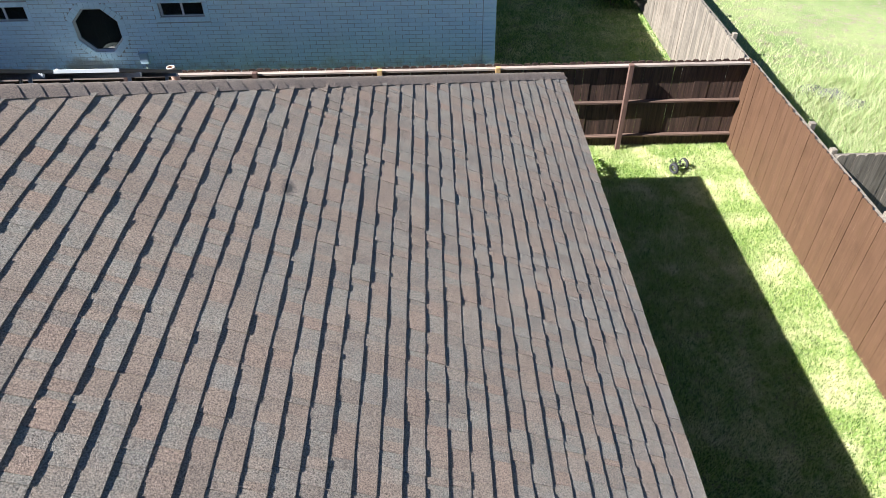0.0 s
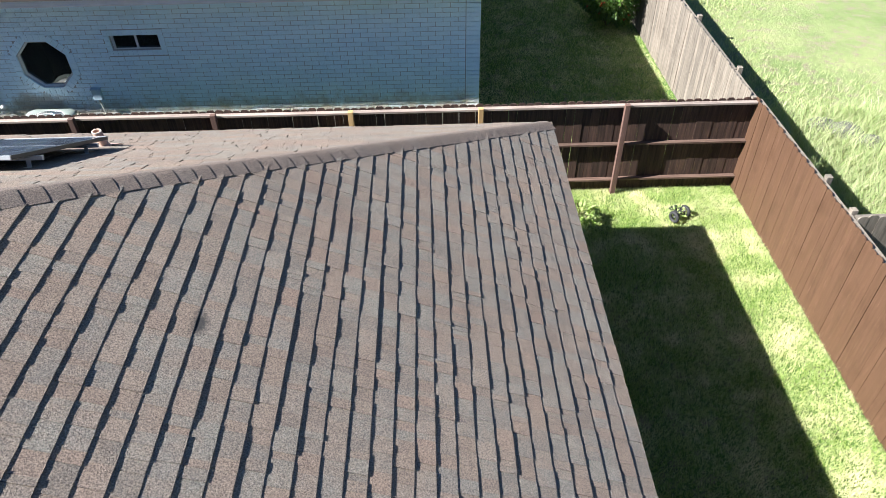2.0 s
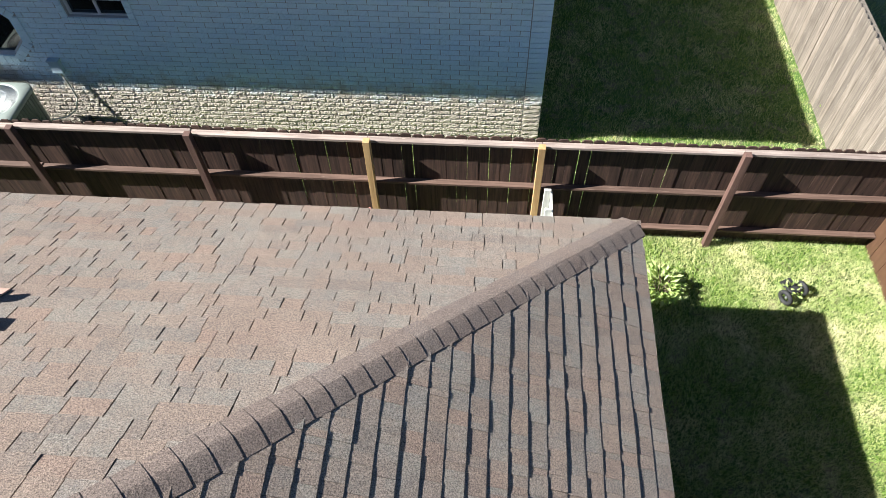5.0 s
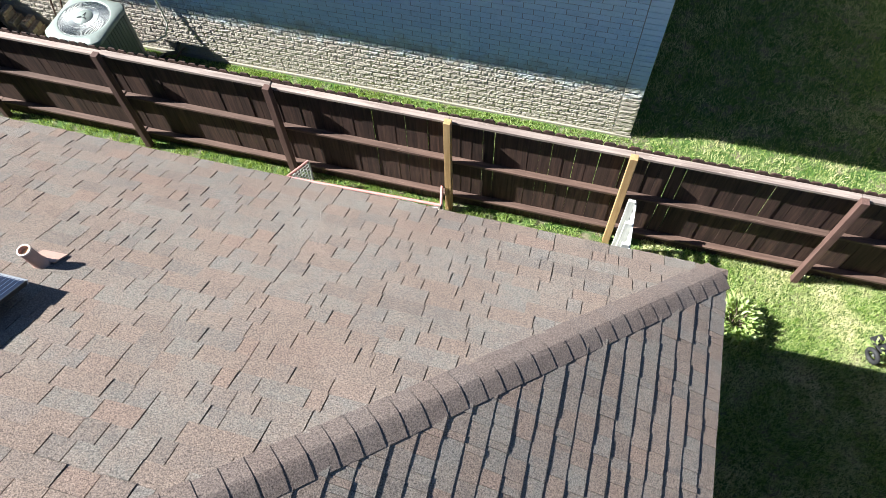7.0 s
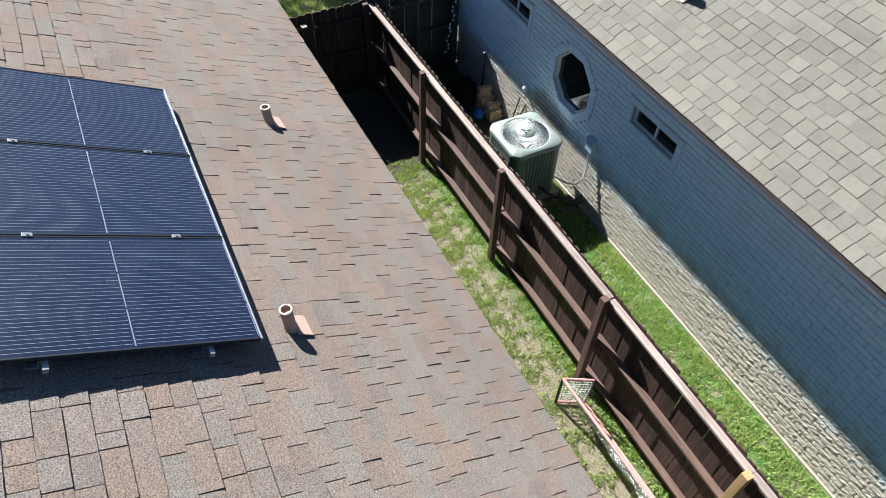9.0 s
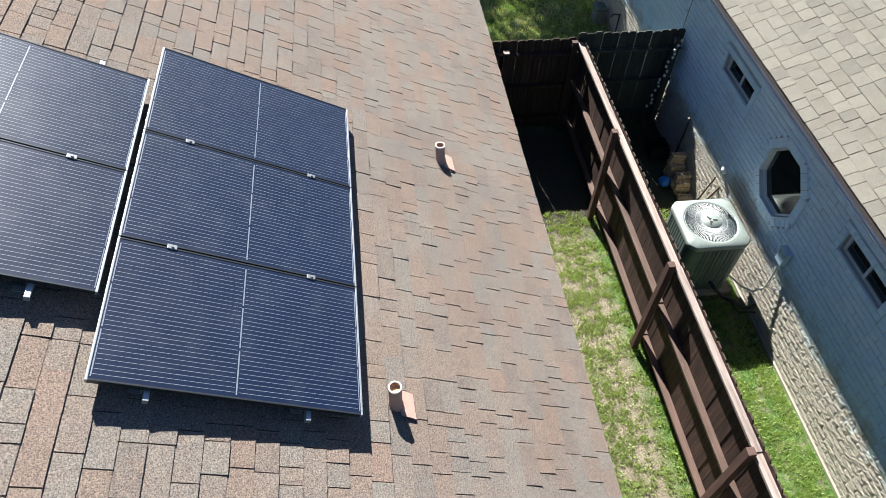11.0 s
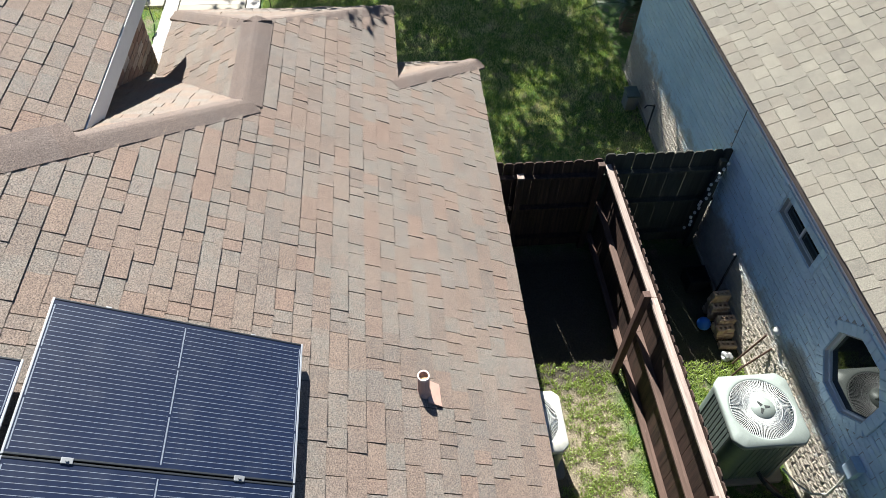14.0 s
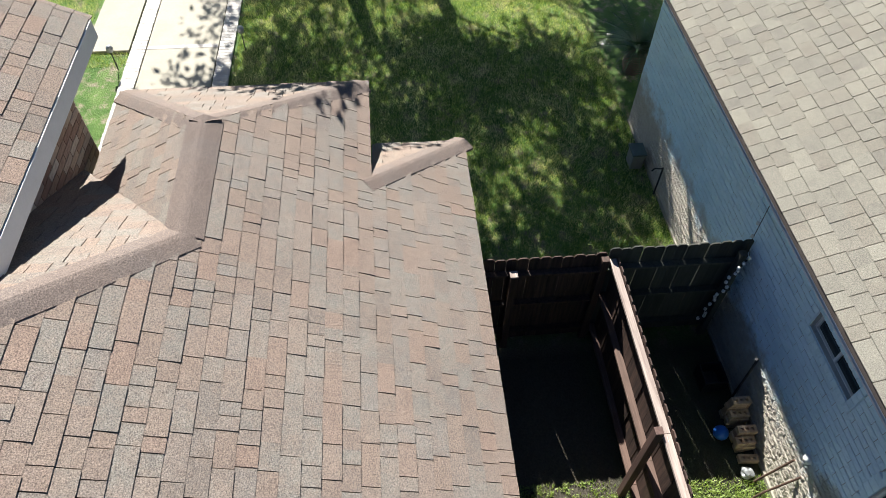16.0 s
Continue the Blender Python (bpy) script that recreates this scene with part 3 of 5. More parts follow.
POSTS = [-10.45, -8.11, -5.64, -3.25, -0.92, 1.31, 3.81, 6.0]


def picket_mesh(w, h, t=0.016, ear=0.03):
    """A dog-eared board, upright, its foot at the origin, its face towards -y."""
    o = [(-w / 2, 0), (w / 2, 0), (w / 2, h - ear), (w / 2 - ear, h), (-w / 2 + ear, h), (-w / 2, h - ear)]
    n = len(o)
    return Geo().add([(x, -t / 2, z) for x, z in o] + [(x, t / 2, z) for x, z in o], [tuple(range(n)), tuple(range(2 * n - 1, n - 1, -1))] + [((i + 1) % n, i, n + i, n + (i + 1) % n) for i in range(n)])


def fence_run(label, a, b, posts, mats, rails=(0.26, 1.02, 1.79), rail_side=-1, top=1.85, seed=1, gap=0.002, width=0.142, cap=True, post_top=0.012):
    """A board fence from a to b in plan; rails and posts stand on rail_side of the boards."""
    picket_mat, rail_mat, cap_mat, post_mats = mats
    rng = random.Random(seed)
    a, b = Vector((*a, 0)), Vector((*b, 0))
    d = (b - a).normalized()
    ang = math.atan2(d.y, d.x)
    fence = thing("fence", label, "fence", at=Matrix.Translation(a) @ Matrix.Rotation(ang, 4, "Z"), kind="structure")
    length = (b - a).length
    meshes = [picket_mesh(width, top + dh + 0.03, 0.016).mesh("picket", picket_mat) for dh in (-0.012, 0.0, 0.01)]
    s = width / 2
    while s < length:
        link_piece("picket", rng.choice(meshes), Matrix.Translation((s, rng.uniform(-0.003, 0.009) * -rail_side, -0.03)) @ Matrix.Rotation(rng.uniform(-0.0022, 0.0022), 4, "Y"), fence)
        s += width + rng.choice((0.0, 0.0, gap, gap, gap * 3))
    side = rail_side
    for i, z in enumerate(rails):
        last = i == len(rails) - 1 and cap
        edges = [0.0] + [p for p in posts if 0.1 < p < length - 0.1] + [length]
        for p, q in zip(edges, edges[1:]):
            sag = rng.uniform(-0.012, 0.012)
            w = 0.089
            y0, y1 = sorted((side * 0.011, side * (0.011 + w)))
            gg = Geo().box((p + 0.002, y0, z - 0.019 + sag), (q - 0.002, y1, z + 0.019 + sag), 0.003)
            part("rail", gg, cap_mat if last else rail_mat, fence)
    for k, p in enumerate(posts):
        y0, y1 = sorted((side * 0.102, side * 0.192))
        gg = Geo().box((-0.045, y0, 0), (0.045, y1, top + post_top), 0.006)
        ob = part("post", gg, post_mats[k % len(post_mats)], fence)
        ob.matrix_basis = Matrix.Translation((p, 0, 0)) @ Matrix.Rotation(rng.uniform(-0.008, 0.008), 4, "Y")
    return fence


x0 = POSTS[0]
fence_run("dark brown stained board fence on rails and posts beside the lawn", (x0, FENCE_Y + 0.147), (6.085, FENCE_Y + 0.147), [p - x0 for p in POSTS[1:-1]], (FENCE_BROWN, RAIL_BROWN, CAP_BROWN, [POST_BROWN, POST_BROWN, POST_BROWN, POST_NEW, POST_NEW, POST_BROWN]), seed=3, gap=0.002)
fence_run("red-brown stained solid board fence behind the lawn", (6.1, 11.3), (6.17, -6), [2.4 * i for i in range(1, 8)], (BACK_BROWN, FENCE_GREY, FENCE_GREY, [FENCE_GREY]), seed=5, rail_side=1, gap=0.0, cap=True)
fence_run("weathered grey board fence of the neighbouring lawn", (6.05, 34), (6.05, 11.36), [2.4 * i for i in range(1, 10)], (FENCE_GREY, FENCE_GREY, FENCE_GREY, [FENCE_GREY]), seed=6, rail_side=1, gap=0.0)
fence_run("grey board fence across the field", (6.25, 7.95), (16, 8.1), [2.4 * i for i in range(0, 4)], (FENCE_GREY, FENCE_GREY, FENCE_GREY, [FENCE_GREY]), seed=8, rail_side=1)
side_gate = fence_run("dark brown board fence closing the side passage", (-10.5, 8.98), (-10.5, 11.08), [0.95], (FENCE_BROWN, FENCE_BROWN, FENCE_BROWN, [FENCE_BROWN]), rails=(0.26, 0.95, 1.6), seed=9, rail_side=-1, gap=0.003, top=1.85, cap=False, post_top=-0.15)
fence_run("olive-grey board fence joining the white brick wall", (-10.5, 11.16), (-10.5, 13.0), [1.7], (FENCE_OLIVE, FENCE_OLIVE, FENCE_OLIVE, [FENCE_OLIVE]), rails=(0.26, 1.0, 1.62), seed=10, rail_side=-1, gap=0.002, top=1.94, cap=False, post_top=-0.06)

# pale tip puts the sunlight on the gatepost's top into its colour
part("post_cap", Geo().box((0.9, -0.2, 1.7), (1.0, -0.095, 1.725), 0.005), CAP_BROWN, side_gate, "post top made pale for the sunlight on it")

# ---- the white brick house ----
NB_E, NB_W = 1.41, -15.1
NB_EAVE_Y, NB_EAVE_Z, NB_EAVE_E = 12.43, 3.42, 1.80
neighbour = thing("neighbour_house", "white painted brick house with a pale grey shingle roof", "house")


def nb_roof(x, y):
    return (x, y, NB_EAVE_Z + PITCH * (y - NB_EAVE_Y))


def nb_east(x, y):
    return (x, y, NB_EAVE_Z + PITCH * (NB_EAVE_E - x))


NB_TOP = 6.0
NB_ROOF_W = -17.0
roof_slab(neighbour, [nb_roof(NB_EAVE_E, NB_EAVE_Y), nb_roof(NB_EAVE_E - NB_TOP, NB_EAVE_Y + NB_TOP), nb_roof(NB_ROOF_W, NB_EAVE_Y + NB_TOP), nb_roof(NB_ROOF_W, NB_EAVE_Y)][::-1], DECK)
roof_slab(neighbour, [nb_east(NB_EAVE_E, NB_EAVE_Y), nb_east(NB_EAVE_E, NB_EAVE_Y + 2 * NB_TOP), nb_east(NB_EAVE_E - NB_TOP, NB_EAVE_Y + NB_TOP)], DECK)
roof_slab(neighbour, [(x, 2 * (NB_EAVE_Y + NB_TOP) - y, z) for x, y, z in (nb_roof(NB_EAVE_E, NB_EAVE_Y), nb_roof(NB_EAVE_E - NB_TOP, NB_EAVE_Y + NB_TOP), nb_roof(NB_ROOF_W, NB_EAVE_Y + NB_TOP), nb_roof(NB_ROOF_W, NB_EAVE_Y))], DECK)
part("fascia", Geo().box((NB_ROOF_W, NB_EAVE_Y + 0.07, NB_EAVE_Z - 0.2), (NB_EAVE_E - 0.04, NB_EAVE_Y + 0.1, NB_EAVE_Z - 0.02), 0.004), TRIM, neighbour)
part("fascia", Geo().box((NB_EAVE_E - 0.05, NB_EAVE_Y + 0.05, NB_EAVE_Z - 0.2), (NB_EAVE_E - 0.02, NB_EAVE_Y + 11.9, NB_EAVE_Z - 0.02), 0.004), TRIM, neighbour)
part("soffit", Geo().box((NB_ROOF_W, NB_EAVE_Y + 0.05, NB_EAVE_Z - 0.19), (NB_EAVE_E - 0.05, NB_Y + 0.1, NB_EAVE_Z - 0.17)), TRIM, neighbour)
part("soffit", Geo().box((NB_E - 0.1, NB_Y + 0.1, NB_EAVE_Z - 0.19), (NB_EAVE_E - 0.05, NB_EAVE_Y + 11.9, NB_EAVE_Z - 0.17)), TRIM, neighbour)
part("post", Geo().box((-10.47, 11.05, 0), (-10.38, 11.15, 1.83), 0.006), FENCE_BROWN, bpy.data.objects["fence"]).matrix_parent_inverse = bpy.data.objects["fence"].matrix_basis.inverted()

# brick wall with its openings: two slit windows and an eight-sided window
OPENINGS = [(-5.46, -4.56, 2.18, 2.47), (-9.08, -8.16, 2.16, 2.45)]
OCT_X, OCT_Z, OCT_R = -6.83, 1.93, 0.46
WALL_TOP = NB_EAVE_Z - 0.18


def wall_with_holes(x0, x1, z0, z1, y0, y1, holes):
    g = Geo()
    xs = sorted({x0, x1, *(h[0] for h in holes), *(h[1] for h in holes)})
    for a, b in zip(xs, xs[1:]):
        cuts = sorted((h[2], h[3]) for h in holes if h[0] <= a and h[1] >= b)
        z = z0
        for lo, hi in cuts + [(z1, z1)]:
            if lo > z:
                g.box((a, y0, z), (b, y1, lo))
            z = hi
    return g


oct_box = (OCT_X - OCT_R, OCT_X + OCT_R, OCT_Z - OCT_R, OCT_Z + OCT_R)
g = wall_with_holes(NB_W, NB_E - 0.012, 0, WALL_TOP, NB_Y + 0.012, NB_Y + 0.2, OPENINGS + [oct_box])
k = OCT_R * math.tan(math.pi / 8)
for sx in (-1, 1):
    for sz in (-1, 1):
        c = [(OCT_X + sx * OCT_R, OCT_Z + sz * OCT_R), (OCT_X + sx * OCT_R, OCT_Z + sz * k), (OCT_X + sx * k, OCT_Z + sz * OCT_R)]
        g.add([(x, NB_Y + 0.012, z) for x, z in c] + [(x, NB_Y + 0.2, z) for x, z in c], [(0, 1, 2), (5, 4, 3), (0, 3, 4, 1), (1, 4, 5, 2), (2, 5, 3, 0)])
nb_wall = part("wall", g.weld(), MORTAR, neighbour, "white painted rough-faced brick wall")
part("wall", Geo().box((NB_E - 0.2, NB_Y + 0.2, 0), (NB_E - 0.012, NB_Y + 10.5, WALL_TOP)), MORTAR, neighbour)
part("wall", Geo().box((NB_W, NB_Y + 0.2, 0), (NB_W + 0.2, NB_Y + 10.5, WALL_TOP)), MORTAR, neighbour)
part("wall", Geo().box((NB_W + 0.2, NB_Y + 10.3, 0), (NB_E - 0.2, NB_Y + 10.5, WALL_TOP)), MORTAR, neighbour)


def window(kind_name, label, outline, y, parent, mullion=None):
    """A window in the wall: outline in x, z; frame, sill and dark glass."""
    win = tagged(part(kind_name, Geo(), None, parent, label), label)
    n = len(outline)
    cx, cz = sum(p[0] for p in outline) / n, sum(p[1] for p in outline) / n
    inner = []
    for x, z in outline:
        d = math.hypot(x - cx, z - cz)
        inner.append((x + (cx - x) / d * 0.035, z + (cz - z) / d * 0.035))
    g = Geo()
    for a, b in ((y - 0.02, y + 0.02),):
        v = [(x, a, z) for x, z in outline] + [(x, a, z) for x, z in inner] + [(x, b, z) for x, z in inner]
        g.add(v, [(i, (i + 1) % n, n + (i + 1) % n, n + i) for i in range(n)] + [(n + i, n + (i + 1) % n, 2 * n + (i + 1) % n, 2 * n + i) for i in range(n)])
    part("window_frame", g, TRIM, win)
    part("pane", Geo().add([(x, y + 0.012, z) for x, z in inner], [tuple(range(n))]), GLASS, win)
    if mullion:
        part("mullion", Geo().box((mullion - 0.018, y - 0.018, min(p[1] for p in outline)), (mullion + 0.018, y + 0.008, max(p[1] for p in outline)), 0.004), TRIM, win)
    return win


for x0, x1, z0, z1 in OPENINGS:
    window("slit_window", "small horizontal two-pane window in a white frame", [(x0, z0), (x1, z0), (x1, z1), (x0, z1)], NB_Y + 0.08, neighbour, (x0 + x1) / 2)
octagon = [(OCT_X + OCT_R / math.cos(math.pi / 8) * math.cos(math.pi / 8 + i * math.pi / 4), OCT_Z + OCT_R / math.cos(math.pi / 8) * math.sin(math.pi / 8 + i * math.pi / 4)) for i in range(8)]
window("octagonal_window", "eight-sided window with dark glass", octagon, NB_Y + 0.06, neighbour)


def rough_brick(w, h, d, rng, rough=0.008, nx=6, nz=3):
    """A brick with a split face towards -y; its back is at y 0."""
    v, f = [], []
    for j in range(nz + 1):
        for i in range(nx + 1):
            edge = i in (0, nx) or j in (0, nz)
            v.append((w * i / nx + (0 if i in (0, nx) else rng.uniform(-0.25, 0.25) * w / nx), -d + (rng.uniform(0.0, rough * 0.7) if edge else rng.uniform(-rough, rough * 0.4)), h * j / nz))
    for j in range(nz):
        for i in range(nx):
            a = j * (nx + 1) + i
            f.append((a, a + 1, a + nx + 2, a + nx + 1))
    ring = list(range(nx + 1)) + [(nx + 1) * (j + 1) + nx for j in range(nz)] + [nz * (nx + 1) + i for i in range(nx - 1, -1, -1)] + [j * (nx + 1) for j in range(nz - 1, 0, -1)]
    k = len(v)
    for i in ring:
        v.append((v[i][0], 0.0, v[i][2]))
    m = len(ring)
    for i in range(m):
        f.append((ring[(i + 1) % m], ring[i], k + i, k + (i + 1) % m))
    return v, f


def bricks_on_wall():
    rng = random.Random(21)
    bw, bh, joint, proud = 0.28, 0.0885, 0.01, 0.01
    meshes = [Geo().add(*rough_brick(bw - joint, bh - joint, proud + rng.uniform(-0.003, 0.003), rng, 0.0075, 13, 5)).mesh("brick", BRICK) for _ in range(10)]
    rest, made = Geo(), 0
    blocked = [(a - 0.1, b + 0.1, c - 0.11, d + 0.1) for a, b, c, d in OPENINGS]
    row = 0
    z = 0.02
    while z + bh < WALL_TOP - 0.1:
        x = NB_W - (bw / 2 if row % 2 else 0)
        while x < NB_E - 0.27:
            a, b = max(x, NB_W), min(x + bw, NB_E - 0.27)
            spans = [(a, b)]
            for h in blocked + [None]:
                if h is None:
                    zz = abs(z + bh / 2 - OCT_Z)
                    if zz > 0.6:
                        continue
                    half = min(0.6, 0.6 * 1.414 - zz)
                    lo, hi = OCT_X - half, OCT_X + half
                elif h[2] < z + bh / 2 < h[3]:
                    lo, hi = h[0], h[1]
                else:
                    continue
                spans = [s for p, q in spans for s in ((p, min(q, lo)), (max(p, hi), q)) if s[1] - s[0] > 0.03]
            for p, q in spans:
                if q - p > bw - 0.002 and -3.2 < p < 1.0 and 0.2 < z < 1.9 and made < 300:
                    link_piece("brick", rng.choice(meshes), Matrix.Translation((p, NB_Y + 0.012, z)), nb_wall)
                    made += 1
                elif q - p > 0.03:
                    v, f = rough_brick(q - p - joint, bh - joint, proud + rng.uniform(-0.003, 0.003), rng, 0.0075, *((13, 5) if z < 1.3 else (6, 3)))
                    rest.add(v, f, Matrix.Translation((p, NB_Y + 0.012, z)))
            x += bw
        row += 1
        z += bh
    # corner pilaster of longer bricks, proud of the wall
    z = 0.02
    while z + bh < WALL_TOP - 0.1:
        v, f = rough_brick(0.262, bh - joint, proud + 0.016, rng)
        rest.add(v, f, Matrix.Translation((NB_E - 0.265, NB_Y + 0.012, z)))
        v, f = rough_brick(0.25, bh - joint, proud, rng)
        rest.add(v, f, Matrix.Translation((NB_E - 0.012, NB_Y, z)) @ Matrix.Rotation(math.pi / 2, 4, "Z"))
        z += bh
    # row of small dentils under the frieze board
    x = NB_W
    while x < NB_E - 0.1:
        v, f = rough_brick(0.085, 0.07, proud + 0.035, rng, 0.004)
        rest.add(v, f, Matrix.Translation((x, NB_Y + 0.012, WALL_TOP - 0.17)))
        x += 0.14
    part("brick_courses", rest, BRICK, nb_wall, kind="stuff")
    part("frieze_board", Geo().box((NB_W, NB_Y - 0.03, WALL_TOP - 0.095), (NB_E + 0.02, NB_Y + 0.012, WALL_TOP), 0.004), TRIM, neighbour)
    # soldier bricks round the openings
    for a, b, c, d in OPENINGS:
        n = round((b - a + 0.2) / 0.092)
        for i in range(n):
            w = (b - a + 0.2) / n
            for zz in (c - 0.1, d + 0.005):
                v, f = rough_brick(w - 0.008, 0.09, 0.03, rng, 0.004)
                link_piece("surround_brick", Geo().add(v, f).mesh("surround_brick", BRICK), Matrix.Translation((a - 0.1 + i * w, NB_Y + 0.012, zz)), nb_wall)
        for xx in (a - 0.1, b + 0.005):
            for i in range(3):
                v, f = rough_brick(0.09, (d - c) / 3 - 0.008, 0.03, rng, 0.004)
                link_piece("surround_brick", Geo().add(v, f).mesh("surround_brick", BRICK), Matrix.Translation((xx, NB_Y + 0.012, c + i * (d - c) / 3)), nb_wall)
    for s in range(8):
        ang = s * math.pi / 4
        side = 2 * 0.53 * math.tan(math.pi / 8)
        for i in range(4):
            w = side / 4
            v, f = rough_brick(w - 0.008, 0.13, 0.035, rng, 0.004)
            m = Matrix.Translation((OCT_X, NB_Y + 0.012, OCT_Z)) @ Matrix.Rotation(ang, 4, "Y") @ Matrix.Translation((-side / 2 + i * w, 0, OCT_R + 0.005))
            link_piece("surround_brick", Geo().add(v, f).mesh("surround_brick", BRICK), m, nb_wall)
    # reveal behind the surround
    o = Geo()
    n = 8
    o.add([(OCT_X + (x - OCT_X) * 0.985, NB_Y - 0.01, OCT_Z + (z - OCT_Z) * 0.985) for x, z in octagon] + [(OCT_X + (x - OCT_X) * 0.985, NB_Y + 0.075, OCT_Z + (z - OCT_Z) * 0.985) for x, z in octagon], [((i + 1) % n, i, n + i, n + (i + 1) % n) for i in range(n)])
    part("reveal", o, TRIM, neighbour)


bricks_on_wall()
part("footing", Geo().box((NB_W, NB_Y - 0.03, -0.05), (NB_E + 0.02, NB_Y + 0.01, 0.02), 0.006), CONCRETE, neighbour, "pale concrete footing strip")

# ---- roof coverings ----
I = 1 / SLANT
W_ALL = EAVE_E - EAVE_W


def north_edges(v):
    h = v / SLANT
    if EAVE_N - WING_N - 0.02 <= h < EAVE_N - WING_MID - 0.05:
        return [(-1, I, 0), (1, I, EAVE_E - WING_W + (EAVE_N - WING_N))]
    return [(-1, I, 0), (1, I, W_ALL + (0.215 if h > 2 else 0))]


RISE = TOP * SLANT
shingles(house, (EAVE_E, EAVE_N, EAVE_Z), (-1, 0, 0), (0, -1, PITCH), (0, 14.8), RISE, north_edges, SHINGLE, EXPO, (3.6, 7.2, 0.6, 4.4), 31)
DEPTH = EAVE_N - EAVE_S
shingles(house, (EAVE_E, EAVE_S, EAVE_Z), (0, 1, 0), (-1, 0, PITCH), (0, DEPTH), RISE, lambda v: [(1, I, DEPTH), (-1, I, 0)], SHINGLE, EXPO, (7.0, 11.0, 0.9, 3.6), 32, thick=(0.0095, 0.0125, 0.0145, 0.0165), widths=(0.05, 0.08, 0.11, 0.15, 0.19), rag=0.0009, gap=0.003, blend=0.22)
shingles(house, (EAVE_W, EAVE_N, EAVE_Z), (0, -1, 0), (1, 0, PITCH), (0, DEPTH), RISE, lambda v: [(-1, I, 0), (1, 0, 1.18)], SHINGLE, EXPO, None, 33)
shingles(house, (UPPER_W, EAVE_N, EAVE_Z), (0, -1, 0), (1, 0, PITCH), (0, DEPTH), RISE, lambda v: [(-1, I, 0), (1, I, DEPTH), (-1, -0.86 * I, -5.245), (-1, 0, WING_S - EAVE_N) if v < 1.3 else (0, 0, 1)], SHINGLE, EXPO, None, 38)
shingles(house, (EAVE_W, EAVE_S, EAVE_Z), (1, 0, 0), (0, 1, PITCH), (0, W_ALL), RISE, lambda v: [(-1, I, 0), (1, I, W_ALL)], SHINGLE, EXPO, None, 37)
shingles(house, (WING_W, WING_S, WING_Z), (1, 0, 0), (0, 1, SOUTH_PITCH), (0, 3.4), 1.6, lambda v: [(-1, 1.006, 0), (1, -1.003, 1.52), (0, 1, 1.63)], SHINGLE, EXPO, None, 34)
shingles(house, (WING_W, WING_N, WING_Z), (0, -1, 0), (1, 0, PITCH), (0, 3.0), 1.6, lambda v: [(-1, I, 0), (1, 0.86 * I, WING_N - WING_S)], SHINGLE, EXPO, None, 35)
shingles(house, (gab_e, GAB_Y, GAB_Z), (-1, 0, 0), (0, -1, PITCH), (-3.0, 4.2), 3.0, lambda v: [(-1, -I, 0), (1, 0, gab_e - GAB_W)], SHINGLE, EXPO, None, 36)
caps(house, south(EAVE_E, EAVE_S), south(APEX_X, APEX_S), CAPS, 48)
caps(house, south(EAVE_W, EAVE_S), south(APEX_X, APEX_S), CAPS, 49)
caps(house, (APEX_X, APEX_S, EAVE_Z + PITCH * TOP), (APEX_X, APEX_N, EAVE_Z + PITCH * TOP), CAPS, 50)
caps(house, north(EAVE_E - 0.06, EAVE_N - 0.06), north(APEX_X, APEX_N), CAPS, 41)
caps(house, west(EAVE_W - 0.01, EAVE_N + 0.01), west(hip_w + 0.05, WING_N - 0.05), CAPS, 42)
caps(house, west_upper(RIDGE_E - 0.06, WING_MID + 0.06), west_upper(-8.16, WING_MID + RIDGE_E + 8.16), CAPS, 43, width=0.185)
caps(house, west_upper(-8.2, WING_MID + RIDGE_E + 8.2), west_upper(APEX_X - 0.22, APEX_N), CAPS, 54, width=0.185, slope=0.1, lift=0.024, tilt=-0.32)
caps(house, west_wing(WING_W + 0.07, WING_N - 0.07), west_wing(RIDGE_W, WING_MID), CAPS, 44, width=0.16)
caps(house, west_wing(WING_W + 0.07, WING_S + 0.06), west_wing(RIDGE_W, WING_MID), CAPS, 45, width=0.16)
caps(house, (RIDGE_W - 0.07, WING_MID, ridge_z), (RIDGE_E - 0.06, WING_MID, ridge_z), CAPS, 46, width=0.185)
caps(house, (GAB_W, GAB_Y, GAB_Z - 0.02), (GAB_W + 0.01, GAB_Y - 3.0, GAB_Z + 1.48), CAPS, 47, width=0.12)
part("valley_flashing", Geo().add([south_wing(RIDGE_E, WING_MID), south_wing(-11.0, WING_S), (-10.9, WING_S, WING_Z + 0.012), (RIDGE_E + 0.1, WING_MID - 0.06, ridge_z + 0.012)], [(0, 1, 2, 3)]), CAPS, house)
shingles(neighbour, (NB_ROOF_W, NB_EAVE_Y, NB_EAVE_Z), (1, 0, 0), (0, 1, PITCH), (0, NB_EAVE_E - NB_ROOF_W), 5.4, lambda v: [(1, I, NB_EAVE_E - NB_ROOF_W)], SHINGLE_PALE, EXPO, (9.0, 15.5, 0.0, 1.4), 51, thick=(0.006, 0.009, 0.012), widths=(0.15, 0.18, 0.21, 0.25), gap=0.008, blend=0.06)
shingles(neighbour, (NB_EAVE_E, NB_EAVE_Y, NB_EAVE_Z), (0, 1, 0), (-1, 0, PITCH), (0, 9.0), 4.6, lambda v: [(-1, I, 0)], SHINGLE_PALE, EXPO, None, 52, thick=(0.006, 0.009, 0.012), widths=(0.15, 0.18, 0.21, 0.25), gap=0.008, blend=0.06)
caps(neighbour, nb_roof(NB_EAVE_E + 0.01, NB_EAVE_Y - 0.01), nb_roof(NB_EAVE_E - 5, NB_EAVE_Y + 5), SHINGLE_PALE, 53)

